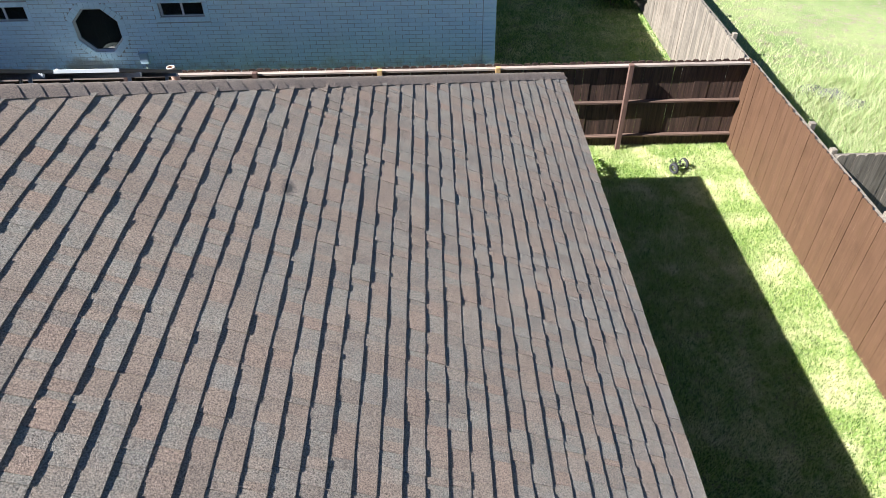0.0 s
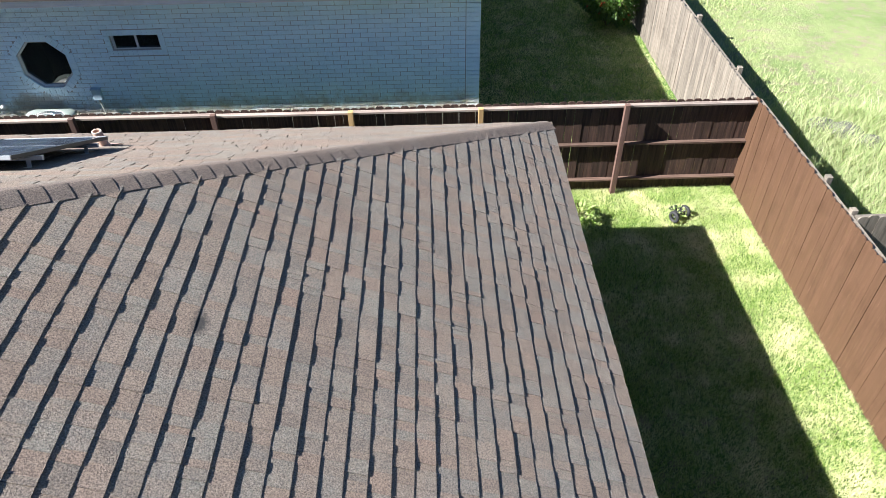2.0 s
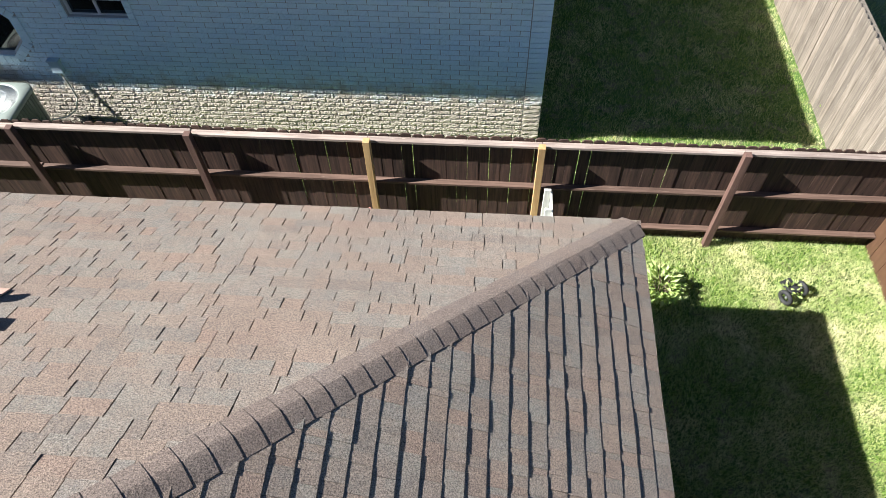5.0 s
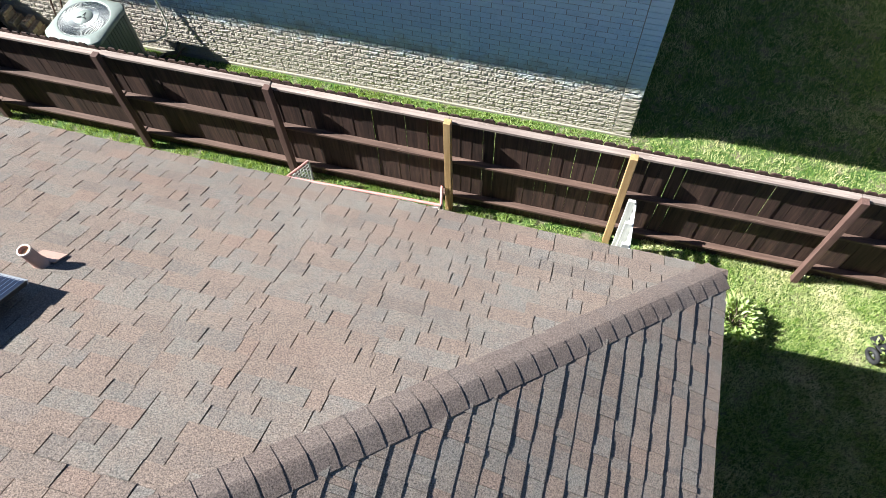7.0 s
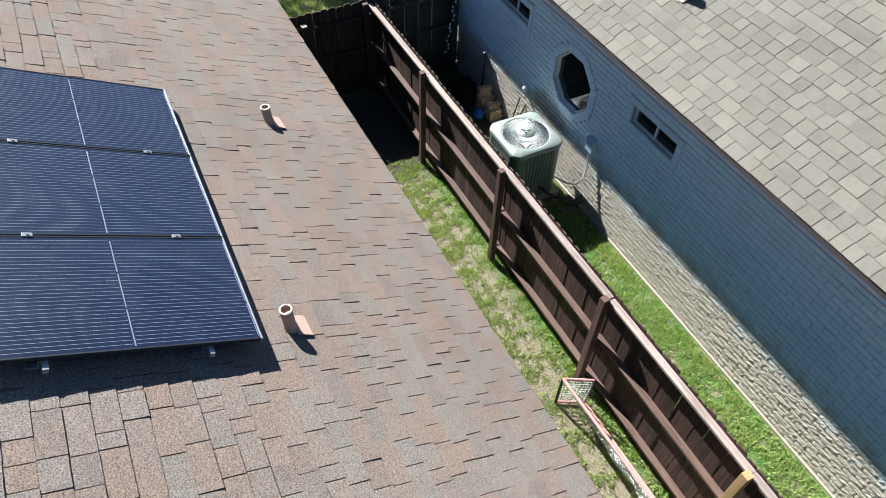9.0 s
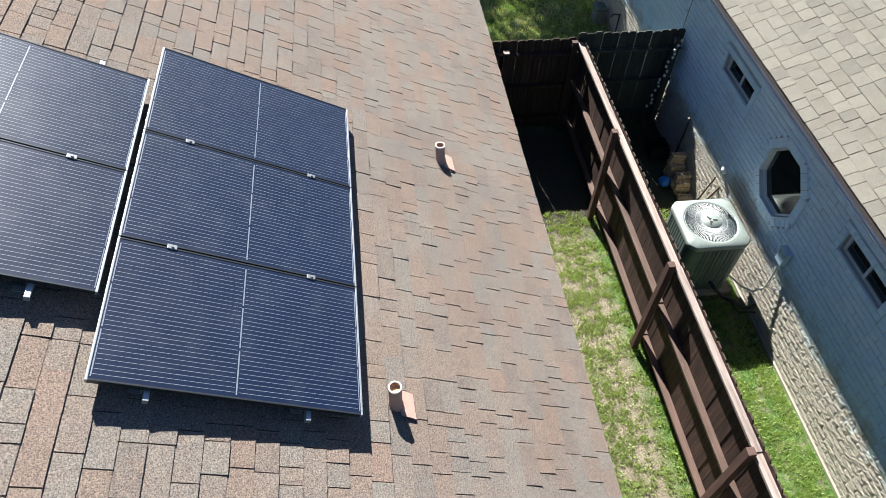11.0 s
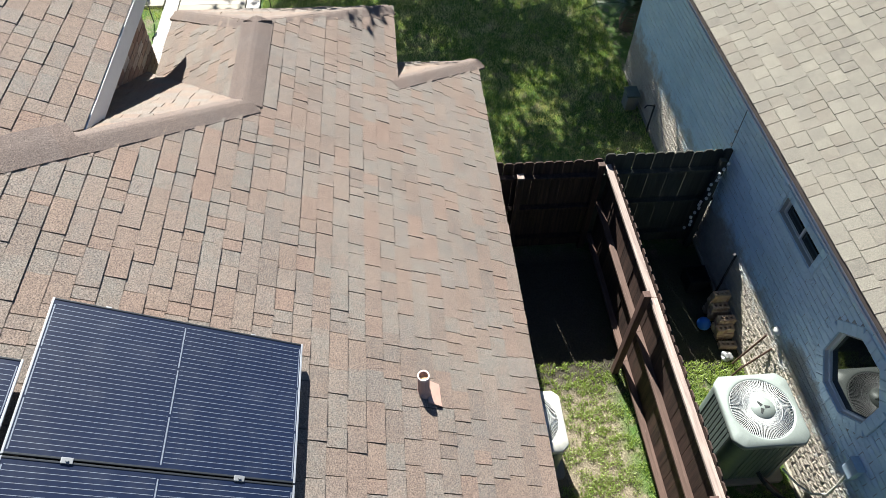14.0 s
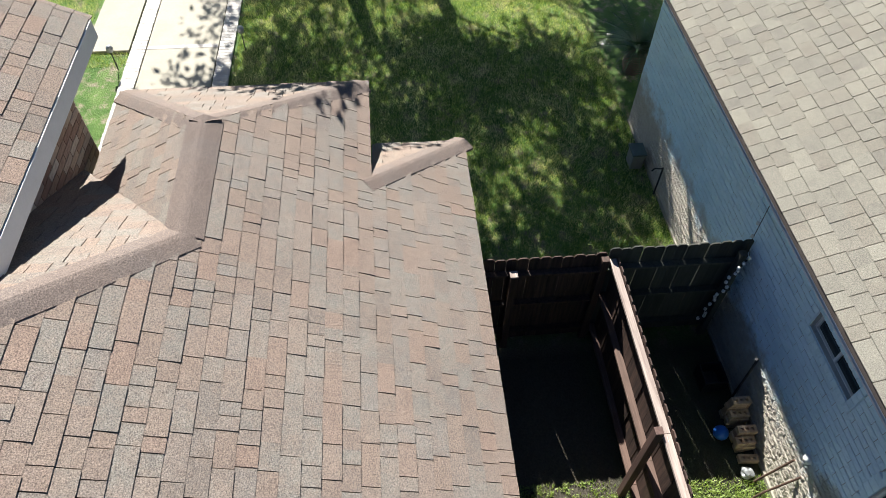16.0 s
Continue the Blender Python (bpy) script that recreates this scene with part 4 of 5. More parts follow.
# brick face of the raised gable wall
rng = random.Random(61)
gw = Geo()
z = 2.6
row = 0
while z < GAB_Z - 0.3:
    x = GAB_W + 0.3 - (0.14 if row % 2 else 0)
    while x < gab_e:
        lo = max(x, GAB_W + 0.3)
        v, f = rough_brick(x + 0.268 - lo, 0.078, 0.016, rng, 0.006)
        gw.add(v, f, Matrix.Translation((x + 0.268, GAB_Y - 0.42, z)) @ Matrix.Rotation(math.pi, 4, "Z"))
        x += 0.28
    z += 0.0885
    row += 1
part("brick_courses", gw, STONE, gable_wall, "mottled tan and red bricks", kind="stuff")


# ---- on the roofs ----
def solar_panel():
    """One module lying on the north slope; local x runs along the eave to the west, y up the slope, from its low corner."""
    pw, ph = 1.13, 1.8
    panel = thing("solar_panel", "dark blue solar panel in a grey metal frame", "solar panel", "solar panels on the roof")
    part("cell_sheet", Geo().box((0.012, 0.012, 0.028), (pw - 0.012, ph - 0.012, 0.034)), CELL, panel)
    part("backsheet", Geo().box((0.012, 0.012, 0.0), (pw - 0.012, ph - 0.012, 0.024)), BLACK, panel)
    for lo, hi in (((0, 0, 0), (pw, 0.014, 0.038)), ((0, ph - 0.014, 0), (pw, ph, 0.038))):
        part("frame_bar", Geo().box(lo, hi, 0.002), ALU, panel, "silver metal frame bar")
    for lo, hi in (((0, 0.014, 0), (0.013, ph - 0.014, 0.038)), ((pw - 0.013, 0.014, 0), (pw, ph - 0.014, 0.038))):
        part("frame_bar", Geo().box(lo, hi, 0.002), DARK_ALU, panel)
    wires = Geo()
    n = 30
    for i in range(n):
        x = 0.03 + (pw - 0.06) * (i + 0.5) / n
        for a, b in ((0.035, ph / 2 - 0.012), (ph / 2 + 0.012, ph - 0.035)):
            wires.box((x - 0.0016, a, 0.0335), (x + 0.0016, b, 0.0348))
    part("busbar_grid", wires, SILVER, panel, "thin silver busbars", kind="stuff")
    for k in range(3):
        a, b = 0.03 + k * (pw - 0.06) / 3, 0.03 + (k + 1) * (pw - 0.06) / 3 - 0.02
        for y, w in ((ph / 2, 0.0045), (ph - 0.026, 0.004), (0.024, 0.003)):
            part("ribbon", Geo().box((a, y - w, 0.0335), (b, y + w, 0.0358)), SILVER, panel, "silver cell ribbon")
    return panel


def roof_pose(x, y, lift=0.0):
    m = basis(north(x, y), (-1, 0, 0), (0, -1, PITCH))[1]
    return m @ Matrix.Translation((0, 0, lift))


first = None
for y in (7.268, 5.62):
    for i in range(3 if y > 6 else 2):
        x = (-3.09 if y > 6 else -3.725) - i * 1.143
        m = roof_pose(x, y, 0.115)
        if first is None:
            first = solar_panel()
            first.matrix_basis = m
        else:
            copy_thing(first, m)


def mount_rail(x0, x1, y):
    """A rail under the panels with its feet and the clamps that hold them."""
    ob = thing("mounting_rail", "aluminium mounting rail with feet under solar panels", "mounting rail", "rails under the panels", at=roof_pose(x0, y, 0.0))
    length = x0 - x1
    part("rail", Geo().box((0, -0.018, 0.07), (length, 0.018, 0.113), 0.003), ALU, ob)
    s = 0.12
    while s < length:
        g = Geo().box((s - 0.02, 0.02, 0.008), (s + 0.02, 0.028, 0.1), 0.002).box((s - 0.025, 0.02, 0.008), (s + 0.025, 0.1, 0.016), 0.002)
        part("foot", g, ALU, ob)
        s += 1.15
    return ob


for y in (5.98, 6.92):
    r = mount_rail(-3.02, -6.54, y)
    for i in (1, 2):
        s = -3.02 + 3.09 + i * 1.143 - 0.007
        part("clamp", Geo().box((s - 0.02, -0.035, 0.113), (s + 0.02, 0.035, 0.16), 0.004).tube((s, 0, 0.16), (s, 0, 0.168), 0.01), CLAMP, r)
for y in (4.4, 5.28):
    r = mount_rail(-3.62, -6.1, y)
    s = -3.62 + 3.725 + 1.143 - 0.007
    part("clamp", Geo().box((s - 0.02, -0.035, 0.113), (s + 0.02, 0.035, 0.16), 0.004).tube((s, 0, 0.16), (s, 0, 0.168), 0.01), CLAMP, r)


def vent_pipe(base, top_z, mats, label, along=1.0, lean=0.0):
    x, y, z = base
    ob = thing("vent_pipe", label, "vent pipe", at=Matrix.Translation(base))
    h = top_z - z
    r = 0.052
    slant = Matrix(((1, 0, lean / h, 0), (0, 1, 0, 0), (0, 0, 1, 0), (0, 0, 0, 1)))
    part("pipe", Geo().lathe([(r + 0.012, -0.05), (r + 0.008, 0.03), (r, 0.05), (r, h - 0.01), (r, h), (r - 0.012, h), (r - 0.012, h - 0.12)], (0, 0, 0), 20, slant), mats[0], ob, smooth=False)
    part("rim", Geo().lathe([(r + 0.001, h - 0.012), (r + 0.001, h + 0.002), (r - 0.011, h + 0.002), (r - 0.011, h - 0.02)], (0, 0, 0), 20, slant), mats[1], ob)
    part("bore", Geo().lathe([(r - 0.011, h - 0.03), (0.0005, h - 0.035)], (0, 0, 0), 20, slant), PIPE_IN, ob)
    g = Geo()
    o = [(-0.13, 0.02), (0.09, 0.035), (0.11, 0.15), (-0.1, 0.14)] if along > 0 else [(-0.09, -0.05), (0.09, -0.05), (0.06, 0.07), (-0.06, 0.07)]
    g.add([(a, along * b, -along * b * PITCH * along + 0.034) for a, b in o] + [(a, along * b, -along * b * PITCH * along + 0.018) for a, b in o], [(0, 1, 2, 3), (4, 7, 6, 5), (0, 4, 5, 1), (1, 5, 6, 2), (2, 6, 7, 3), (3, 7, 4, 0)])
    part("flashing", g, mats[0], ob, "bent metal flashing sheet")
    return ob


vent_pipe(north(-3.29, 7.58), 3.69, (COPPER_PINK, PVC), "short pink-brown vent pipe with flashing on the roof", lean=-0.04)
vent_pipe(north(-6.34, 8.3), 3.29, (COPPER_PINK, PVC), "short pink-brown vent pipe with flashing on the roof", lean=-0.08)

def nb_vent():
    x, y, z = nb_roof(-5.53, 13.4)
    return vent_pipe((x, y, z), z + 0.26, (PVC, PVC), "short cream vent pipe on the pale shingle roof", -1.0)


nb_vent()


# ---- between the houses ----
def condenser(label, x, y, size, height, body_mat, top_mat, louvre_mat):
    """An outdoor air-conditioning unit with rounded corners, louvred sides, top shroud, fan grille and fan."""
    unit = thing("air_conditioner", label, "air conditioner", "outdoor units", at=Matrix.Translation((x, y, 0)))
    h = size / 2

    def rounded(half, r, n=6):
        pts = []
        for cx, cy, a0 in ((1, 1, 0), (-1, 1, 90), (-1, -1, 180), (1, -1, 270)):
            for i in range(n + 1):
                a = radians(a0 + 90 * i / n)
                pts.append((cx * (half - r) + r * math.cos(a), cy * (half - r) + r * math.sin(a)))
        return pts

    part("base_pad", Geo().prism(rounded(h + 0.05, 0.05), 0.0, 0.07), CONCRETE, unit, "concrete base slab")
    part("body", Geo().prism(rounded(h - 0.03, 0.17), 0.07, height - 0.06), AC_INSIDE, unit)
    for k in range(4):
        turn = Matrix.Rotation(k * math.pi / 2, 4, "Z")
        n = 9
        for i in range(n):
            w = (size - 0.36) / n
            a = -h + 0.18 + i * w
            ob = part("louvre", Geo().box((a + 0.004, -h + 0.005, 0.1), (a + w - 0.006, -h + 0.035, height - 0.1), 0.006), louvre_mat, unit)
            ob.matrix_basis = turn
        g = Geo()
        pts = [(h - 0.18 + 0.18 * math.cos(radians(a)), -h + 0.18 + 0.18 * math.sin(radians(a))) for a in range(-90, 1, 15)]
        v = [(px, py, z) for z in (0.07, height - 0.06) for px, py in pts]
        q = len(pts)
        ob = part("corner_panel", g.add(v, [(i, i + 1, q + i + 1, q + i) for i in range(q - 1)]), body_mat, unit, smooth=True)
        ob.matrix_basis = turn
    # top shroud: a rounded plate with a round mouth
    n = 96
    r = h * 0.83
    outer = []
    for i in range(n):
        a = 2 * math.pi * i / n
        c, s = math.cos(a), math.sin(a)
        k = min(h / max(abs(c), abs(s)), 1.79 * h / (abs(c) + abs(s)))
        outer.append((k * c, k * s))
    rings = []
    for f, z in ((1.0, height - 0.085), (1.012, height - 0.03), (0.985, height - 0.008)):
        rings.append([(a * f, b * f, z) for a, b in outer])
    for rad, z in ((r + 0.02, height + 0.004), (r, height + 0.006), (r - 0.005, height - 0.02)):
        rings.append([(rad * math.cos(2 * math.pi * i / n), rad * math.sin(2 * math.pi * i / n), z) for i in range(n)])
    v = [p for ring in rings for p in ring]
    f = [(k * n + i, k * n + (i + 1) % n, (k + 1) * n + (i + 1) % n, (k + 1) * n + i) for k in range(len(rings) - 1) for i in range(n)]
    part("top_shroud", Geo().add(v, f), top_mat, unit, smooth=True)
    part("fan_well", Geo().lathe([(r - 0.004, height - 0.02), (r - 0.02, height - 0.24), (0.002, height - 0.24)], (0, 0, 0), n), AC_INSIDE, unit)
    g = Geo()
    for i in range(3):
        a0 = i * 2 * math.pi / 3 + 0.4
        v = []
        for j in range(7):
            for rr in (0.07, r * 0.85):
                a = a0 + j * 0.16
                v.append((rr * math.cos(a), rr * math.sin(a), height - 0.19 + 0.014 * j))
        g.add(v, [(2 * j, 2 * j + 1, 2 * j + 3, 2 * j + 2) for j in range(6)])
    part("fan", g.tube((0, 0, height - 0.22), (0, 0, height - 0.07), 0.07, 18), BLADE, unit, smooth=False)
    wires = Geo()
    for i in range(110):
        a = 2 * math.pi * i / 110
        c, s = math.cos(a), math.sin(a)
        wires.path([(0.1 * c, 0.1 * s, height + 0.03), (r * 0.55 * c, r * 0.55 * s, height + 0.026), ((r - 0.002) * c, (r - 0.002) * s, height + 0.002)], 0.0042, 4)
    for rr, z in ((r * 0.98, 0.005), (r * 0.6, 0.026)):
        pts = [(rr * math.cos(2 * math.pi * i / 40), rr * math.sin(2 * math.pi * i / 40), height + z) for i in range(41)]
        wires.path(pts, 0.003, 4)
    part("fan_grille", wires, GRILLE, unit, "silver wire grille")
    part("hub_cap", Geo().lathe([(0.15, 0.022), (0.145, 0.036), (0.0005, 0.042)], (0, 0, height), 28), top_mat, unit, smooth=True)
    for a in (90, 210, 330):
        c, s = math.cos(radians(a)), math.sin(radians(a))
        ob = part("hub_mark", Geo().prism([(0.02, -0.02), (0.085, -0.008), (0.09, 0.008), (0.02, 0.02)], height + 0.037, height + 0.044), AC_INSIDE, unit)
        ob.matrix_basis = Matrix.Rotation(radians(a), 4, "Z")
    return unit


ac = condenser("grey-green air conditioning unit beside the brick wall", -6.9, 12.36, 0.92, 1.12, AC_GREEN, AC_PALE, AC_GREEN)
ac2 = condenser("cream air conditioning unit under the shingled eave", -7.08, 9.66, 0.8, 0.8, AC_GREEN, AC_WHITE, AC_GREEN)
line = thing("refrigerant_line", "black insulated pipes and rusty valve beside the unit", "pipe")
part("insulated_pipe", Geo().path([(-6.44, 12.45, 0.3), (-6.3, 12.5, 0.28), (-6.2, 12.62, 0.2), (-6.08, 12.7, 0.26), (-5.98, 12.85, 0.2), (-5.96, 12.99, 0.3)], 0.028), BLACK, line)
part("copper_pipe", Geo().path([(-6.44, 12.5, 0.22), (-6.2, 12.72, 0.14), (-6.0, 12.8, 0.1), (-5.9, 12.99, 0.2)], 0.014), RUST, line, "rust-coloured copper pipe")
meter = thing("disconnect_box", "pale grey electrical box tinted shade blue, with conduit on the wall", "electrical box", at=Matrix.Translation((-6.04, NB_Y - 0.004, 1.33)))
part("box", Geo().box((-0.085, -0.085, -0.13), (0.085, 0.0, 0.11), 0.012), METER, meter)
part("hood", Geo().box((-0.093, -0.1, 0.09), (0.093, 0.0, 0.115), 0.006), METER, meter)
part("conduit", Geo().path([(0.0, -0.05, -0.14), (0.04, -0.06, -0.4), (0.06, -0.08, -0.62), (-0.02, -0.14, -0.82), (-0.18, -0.22, -0.9), (-0.36, -0.34, -0.86)], 0.014), AC_WHITE, meter, "bent grey conduit")
cap = thing("dryer_vent", "round white dryer vent on the brick wall", "vent", at=Matrix.Translation((-7.97, NB_Y - 0.012, 1.08)))
part("dome", Geo().lathe([(0.06, 0.0), (0.056, 0.03), (0.035, 0.05), (0.0005, 0.055)], (0, 0, 0), 20, Matrix.Rotation(math.pi / 2, 4, "X")), WHITE, cap, smooth=True)
lamp = thing("flood_lamp", "small white flood lamp at the corner of the eave", "lamp", at=Matrix.Translation((1.6, 13.3, 3.31)))
part("bracket", Geo().tube((0, 0, 0), (0, 0, -0.2), 0.02), WHITE, lamp)
part("shade", Geo().lathe([(0.03, -0.18), (0.075, -0.24), (0.09, -0.33), (0.08, -0.335), (0.0005, -0.3)], (0, 0, 0), 20), WHITE, lamp, smooth=True)
pole = thing("wall_pipe", "thin black pipe standing against the brick wall", "pipe")
part("pipe", Geo().tube((-9.2, 12.88, 0.0), (-9.32, 12.98, 0.96), 0.016).tube((-9.32, 12.98, 0.96), (-9.32, 12.95, 1.0), 0.02), BLACK, pole)
sticks = thing("pipe_rack", "rusty bent iron bars leaning on the brick wall", "iron bars")
for a, b in (((-8.06, 12.99, 0.84), (-8.1, 12.88, 0.26)), ((-7.86, 12.99, 0.82), (-7.9, 12.79, 0.27)), ((-8.1, 12.88, 0.27), (-8.12, 12.84, 0.0)), ((-7.9, 12.79, 0.28), (-7.92, 12.75, 0.0))):
    part("bar", Geo().tube(a, b, 0.014, 8), RUST, sticks)


def core_brick_mesh():
    """A loose brick with three holes through it."""
    g = Geo()
    L, W, H = 0.25, 0.1, 0.075
    xs = [0, 0.035, 0.075, 0.105, 0.145, 0.175, 0.215, L]
    for i, (a, b) in enumerate(zip(xs, xs[1:])):
        if i % 2 == 0:
            g.box((a, 0, 0), (b, W, H))
        else:
            g.box((a, 0, 0), (b, 0.032, H)).box((a, 0.068, 0), (b, W, H)).box((a, 0.032, 0.0), (b, 0.068, 0.03))
    return g


core = core_brick_mesh().mesh("brick", BRICK_TAN)
rng = random.Random(71)
for x, cnt in ((-8.36, 1), (-8.52, 3), (-8.64, 4), (-8.86, 4), (-8.98, 6)):
    for i in range(cnt):
        ob = new("loose_brick", core)
        m = Matrix.Translation((x + rng.uniform(-0.012, 0.012), 12.72 + rng.uniform(-0.02, 0.02), 0.004 + i * 0.077)) @ Matrix.Rotation(math.pi / 2 + rng.uniform(-0.08, 0.08), 4, "Z")
        ob.matrix_basis = m
        tagged(ob, "loose tan core brick in a stack by the wall", "brick", "stacked bricks")
bag = thing("rubbish_bag", "crumpled pale grey plastic bag on the grass by the wall", "bag", at=Matrix.Translation((-8.22, 12.78, 0.035)))
b = bmesh.new()
bmesh.ops.create_icosphere(b, subdivisions=3, radius=0.075)
for v in b.verts:
    v.co *= 1 + 0.55 * noise.noise(v.co * 17)
    v.co.z *= 0.6
sheet = bpy.data.meshes.new("sheet")
b.to_mesh(sheet)
b.free()
sheet.materials.append(BLADE)
new("sheet", sheet).parent = bag
crate = thing("crate", "dark plastic crate by the brick stack", "crate", at=Matrix.Translation((-9.55, 12.72, 0)))
for lo, hi in (((-0.16, -0.16, 0), (0.16, 0.16, 0.02)), ((-0.16, -0.16, 0.02), (0.16, -0.145, 0.26)), ((-0.16, 0.145, 0.02), (0.16, 0.16, 0.26)), ((-0.16, -0.145, 0.02), (-0.145, 0.145, 0.26)), ((0.145, -0.145, 0.02), (0.16, 0.145, 0.26))):
    part("panel", Geo().box(lo, hi, 0.003), BLACK, crate)


def ball(name, centre, r, mat, label, category):
    b = bmesh.new()
    bmesh.ops.create_icosphere(b, subdivisions=3, radius=r)
    for v in b.verts:
        v.co *= 1 + 0.03 * noise.noise(v.co * 6)
    me = bpy.data.meshes.new(name)
    b.to_mesh(me)
    b.free()
    me.materials.append(mat)
    me.polygons.foreach_set("use_smooth", [True] * len(me.polygons))
    ob = new(name, me)
    ob.location = centre
    return tagged(ob, label, category)


ball("play_ball", (-8.76, 12.6, 0.095), 0.1, BLUE, "blue rubber ball on the shaded soil", "ball")

# football goal by the fence
goal = thing("football_goal", "small football goal of faded red tube with a slack net", "goal")
A0, A1, B0, B1 = (-3.1, 10.66), (-0.93, 10.74), (-2.92, 11.0), (-1.0, 11.03)
part("crossbar", Geo().tube((*A0, 0.62), (*A1, 0.6), 0.02, 10), RED_PIPE, goal)
part("back_bar", Geo().tube((*B0, 0.03), (*B1, 0.03), 0.018, 10), RED_PIPE, goal)
for p, q in ((A0, B0), (A1, B1)):
    part("post", Geo().tube((*p, 0.0), (*p, 0.61), 0.02, 10), BLACK, goal, "black tube post")
    part("side_bar", Geo().tube((*p, 0.02), (*q, 0.03), 0.018, 10), RED_PIPE, goal)
    part("top_bar", Geo().tube((*p, 0.61), (q[0], q[1] + 0.02, 0.58), 0.018, 10), RED_PIPE, goal)
    part("brace", Geo().tube((q[0], q[1] + 0.02, 0.58), (*q, 0.03), 0.014, 8), BLADE, goal, "grey steel brace")
net = Geo()
rng = random.Random(81)


def net_point(u, w):
    """u along the bar, w from the crossbar down to the back bar, hanging slack."""
    x = A0[0] + 0.03 + u * (A1[0] - A0[0] - 0.06)
    y = A0[1] + 0.02 + w * 0.3
    sag = 0.6 * (1 - w) ** 2.2 + 0.02
    edge = abs(2 * u - 1) ** 6
    z = sag * (1 - edge) + edge * (0.6 - 0.55 * w * w)
    return (x + 0.02 * noise.noise((u * 9, w * 5, 1)), y + 0.05 * noise.noise((u * 7, w * 4, 2)), max(0.012, z + 0.03 * noise.noise((u * 11, w * 6, 3))))


NU, NW = 44, 9
for i in range(NU):
    for j in range(NW):
        p = net_point(i / NU, j / NW)
        net.tube(p, net_point((i + 1) / NU, (j + 1) / NW), 0.0055, 4, caps=False)
        net.tube(net_point((i + 1) / NU, j / NW), net_point(i / NU, (j + 1) / NW), 0.0055, 4, caps=False)
for p, q in ((A0, B0), (A1, B1)):
    for k in range(9):
        z = 0.06 + 0.06 * k
        net.tube((p[0], p[1], z), (q[0], q[1], z), 0.005, 4, caps=False)
        s = k / 8
        x, y = p[0] + s * (q[0] - p[0]), p[1] + s * (q[1] - p[1])
        net.tube((x, y, 0.03), (x, y, 0.59), 0.005, 4, caps=False)
part("net", net, NET, goal, "slack white cord net")

# upright pallet by the fence
pallet = thing("pallet", "grey weathered pallet standing upright against the fence", "pallet")
for y in (10.36, 10.66, 10.985):
    part("stringer", Geo().box((1.39, y - 0.02, 0), (1.48, y + 0.02, 1.2), 0.004), PLANK_GREY, pallet)
for i in range(7):
    z = 0.02 + i * 0.17
    part("slat", Geo().box((1.48, 10.33, z), (1.497, 11.01, z + 0.11), 0.003), PLANK_GREY, pallet)


def torus(g, c, R, r, axis="z", n=22, k=8):
    v = []
    for i in range(n):
        a = 2 * math.pi * i / n
        for j in range(k):
            b = 2 * math.pi * j / k
            p = Vector(((R + r * math.cos(b)) * math.cos(a), (R + r * math.cos(b)) * math.sin(a), r * math.sin(b)))
            if axis == "x":
                p = Vector((p.z, p.x, p.y))
            v.append(tuple(Vector(c) + p))
    f = [(i * k + j, ((i + 1) % n) * k + j, ((i + 1) % n) * k + (j + 1) % k, i * k + (j + 1) % k) for i in range(n) for j in range(k)]
    return g.add(v, f)


toy = thing("toy_wheels", "black rubber toy wheels overgrown with weeds on the lawn", "toy", at=Matrix.Translation((4.85, 10.27, 0)) @ Matrix.Rotation(0.5, 4, "Z"))
part("wheel", torus(Geo(), (-0.16, 0, 0.11), 0.085, 0.03, "x"), TYRE, toy, smooth=True)
part("wheel", torus(Geo(), (0.14, 0.03, 0.11), 0.085, 0.03, "x"), TYRE, toy, smooth=True)
part("axle", Geo().tube((-0.16, 0, 0.11), (0.14, 0.03, 0.11), 0.016), BLADE, toy)
part("seat", Geo().box((-0.08, -0.02, 0.12), (0.08, 0.22, 0.16), 0.015), TYRE, toy)
for i, (x, y, r) in enumerate(((8.75, 13.3, 0.3), (9.1, 13.0, 0.36), (9.45, 12.6, 0.28), (9.3, 13.25, 0.2))):
    rock = ball("rock", (x, y, -0.02), r, plain("grey field rock", (0.12, 0.115, 0.105), 0.9, grime=0.4, bump=0.6), "grey rock in the dry grass", "rock")
    rock.scale = (1.2, 0.9, 0.6)


# ---- front garden ----
def slab(lo, hi, mat, label):
    return tagged(part("pavement", Geo().box(lo, hi, 0.01), mat), label, "pavement", kind="structure")


walkway = slab((-24.0, 3.56, -0.06), (-13.0, 5.02, 0.035), CONCRETE, "pale stained concrete walkway in slabs")
part("walk_slab", Geo().box((-24, 2.3, -0.06), (-17.9, 3.2, 0.032), 0.01), CONCRETE, walkway)
for x in (-17.95, -21.2):
    part("joint_band", Geo().box((x - 0.06, 3.57, 0.0), (x + 0.06, 5.01, 0.04), 0.004), PAVER, walkway)
pv = [Geo().box((0, 0, 0), (0.1, 0.3, 0.045), 0.006).mesh("paver", PAVER)]
for y in (3.24, 5.04):
    x = -21.6
    while x < -13.2:
        link_piece("paver", pv[0], Matrix.Translation((x, y + rng.uniform(-0.006, 0.006), -0.005)), walkway)
        x += 0.106
for x, y in ((-17.8, 5.58), (-17.3, 3.1)):
    stake = thing("path_light", "black path light on a thin stake beside the walkway", "garden light", "path lights", at=Matrix.Translation((x, y, 0)))
    part("stake", Geo().tube((0, 0, 0), (0, 0, 0.42), 0.011), BLACK, stake)
    part("head", Geo().lathe([(0.0005, 0.56), (0.05, 0.55), (0.07, 0.5), (0.06, 0.43), (0.02, 0.4), (0.0005, 0.4)], (0, 0, 0), 16), BLADE, stake, smooth=True)
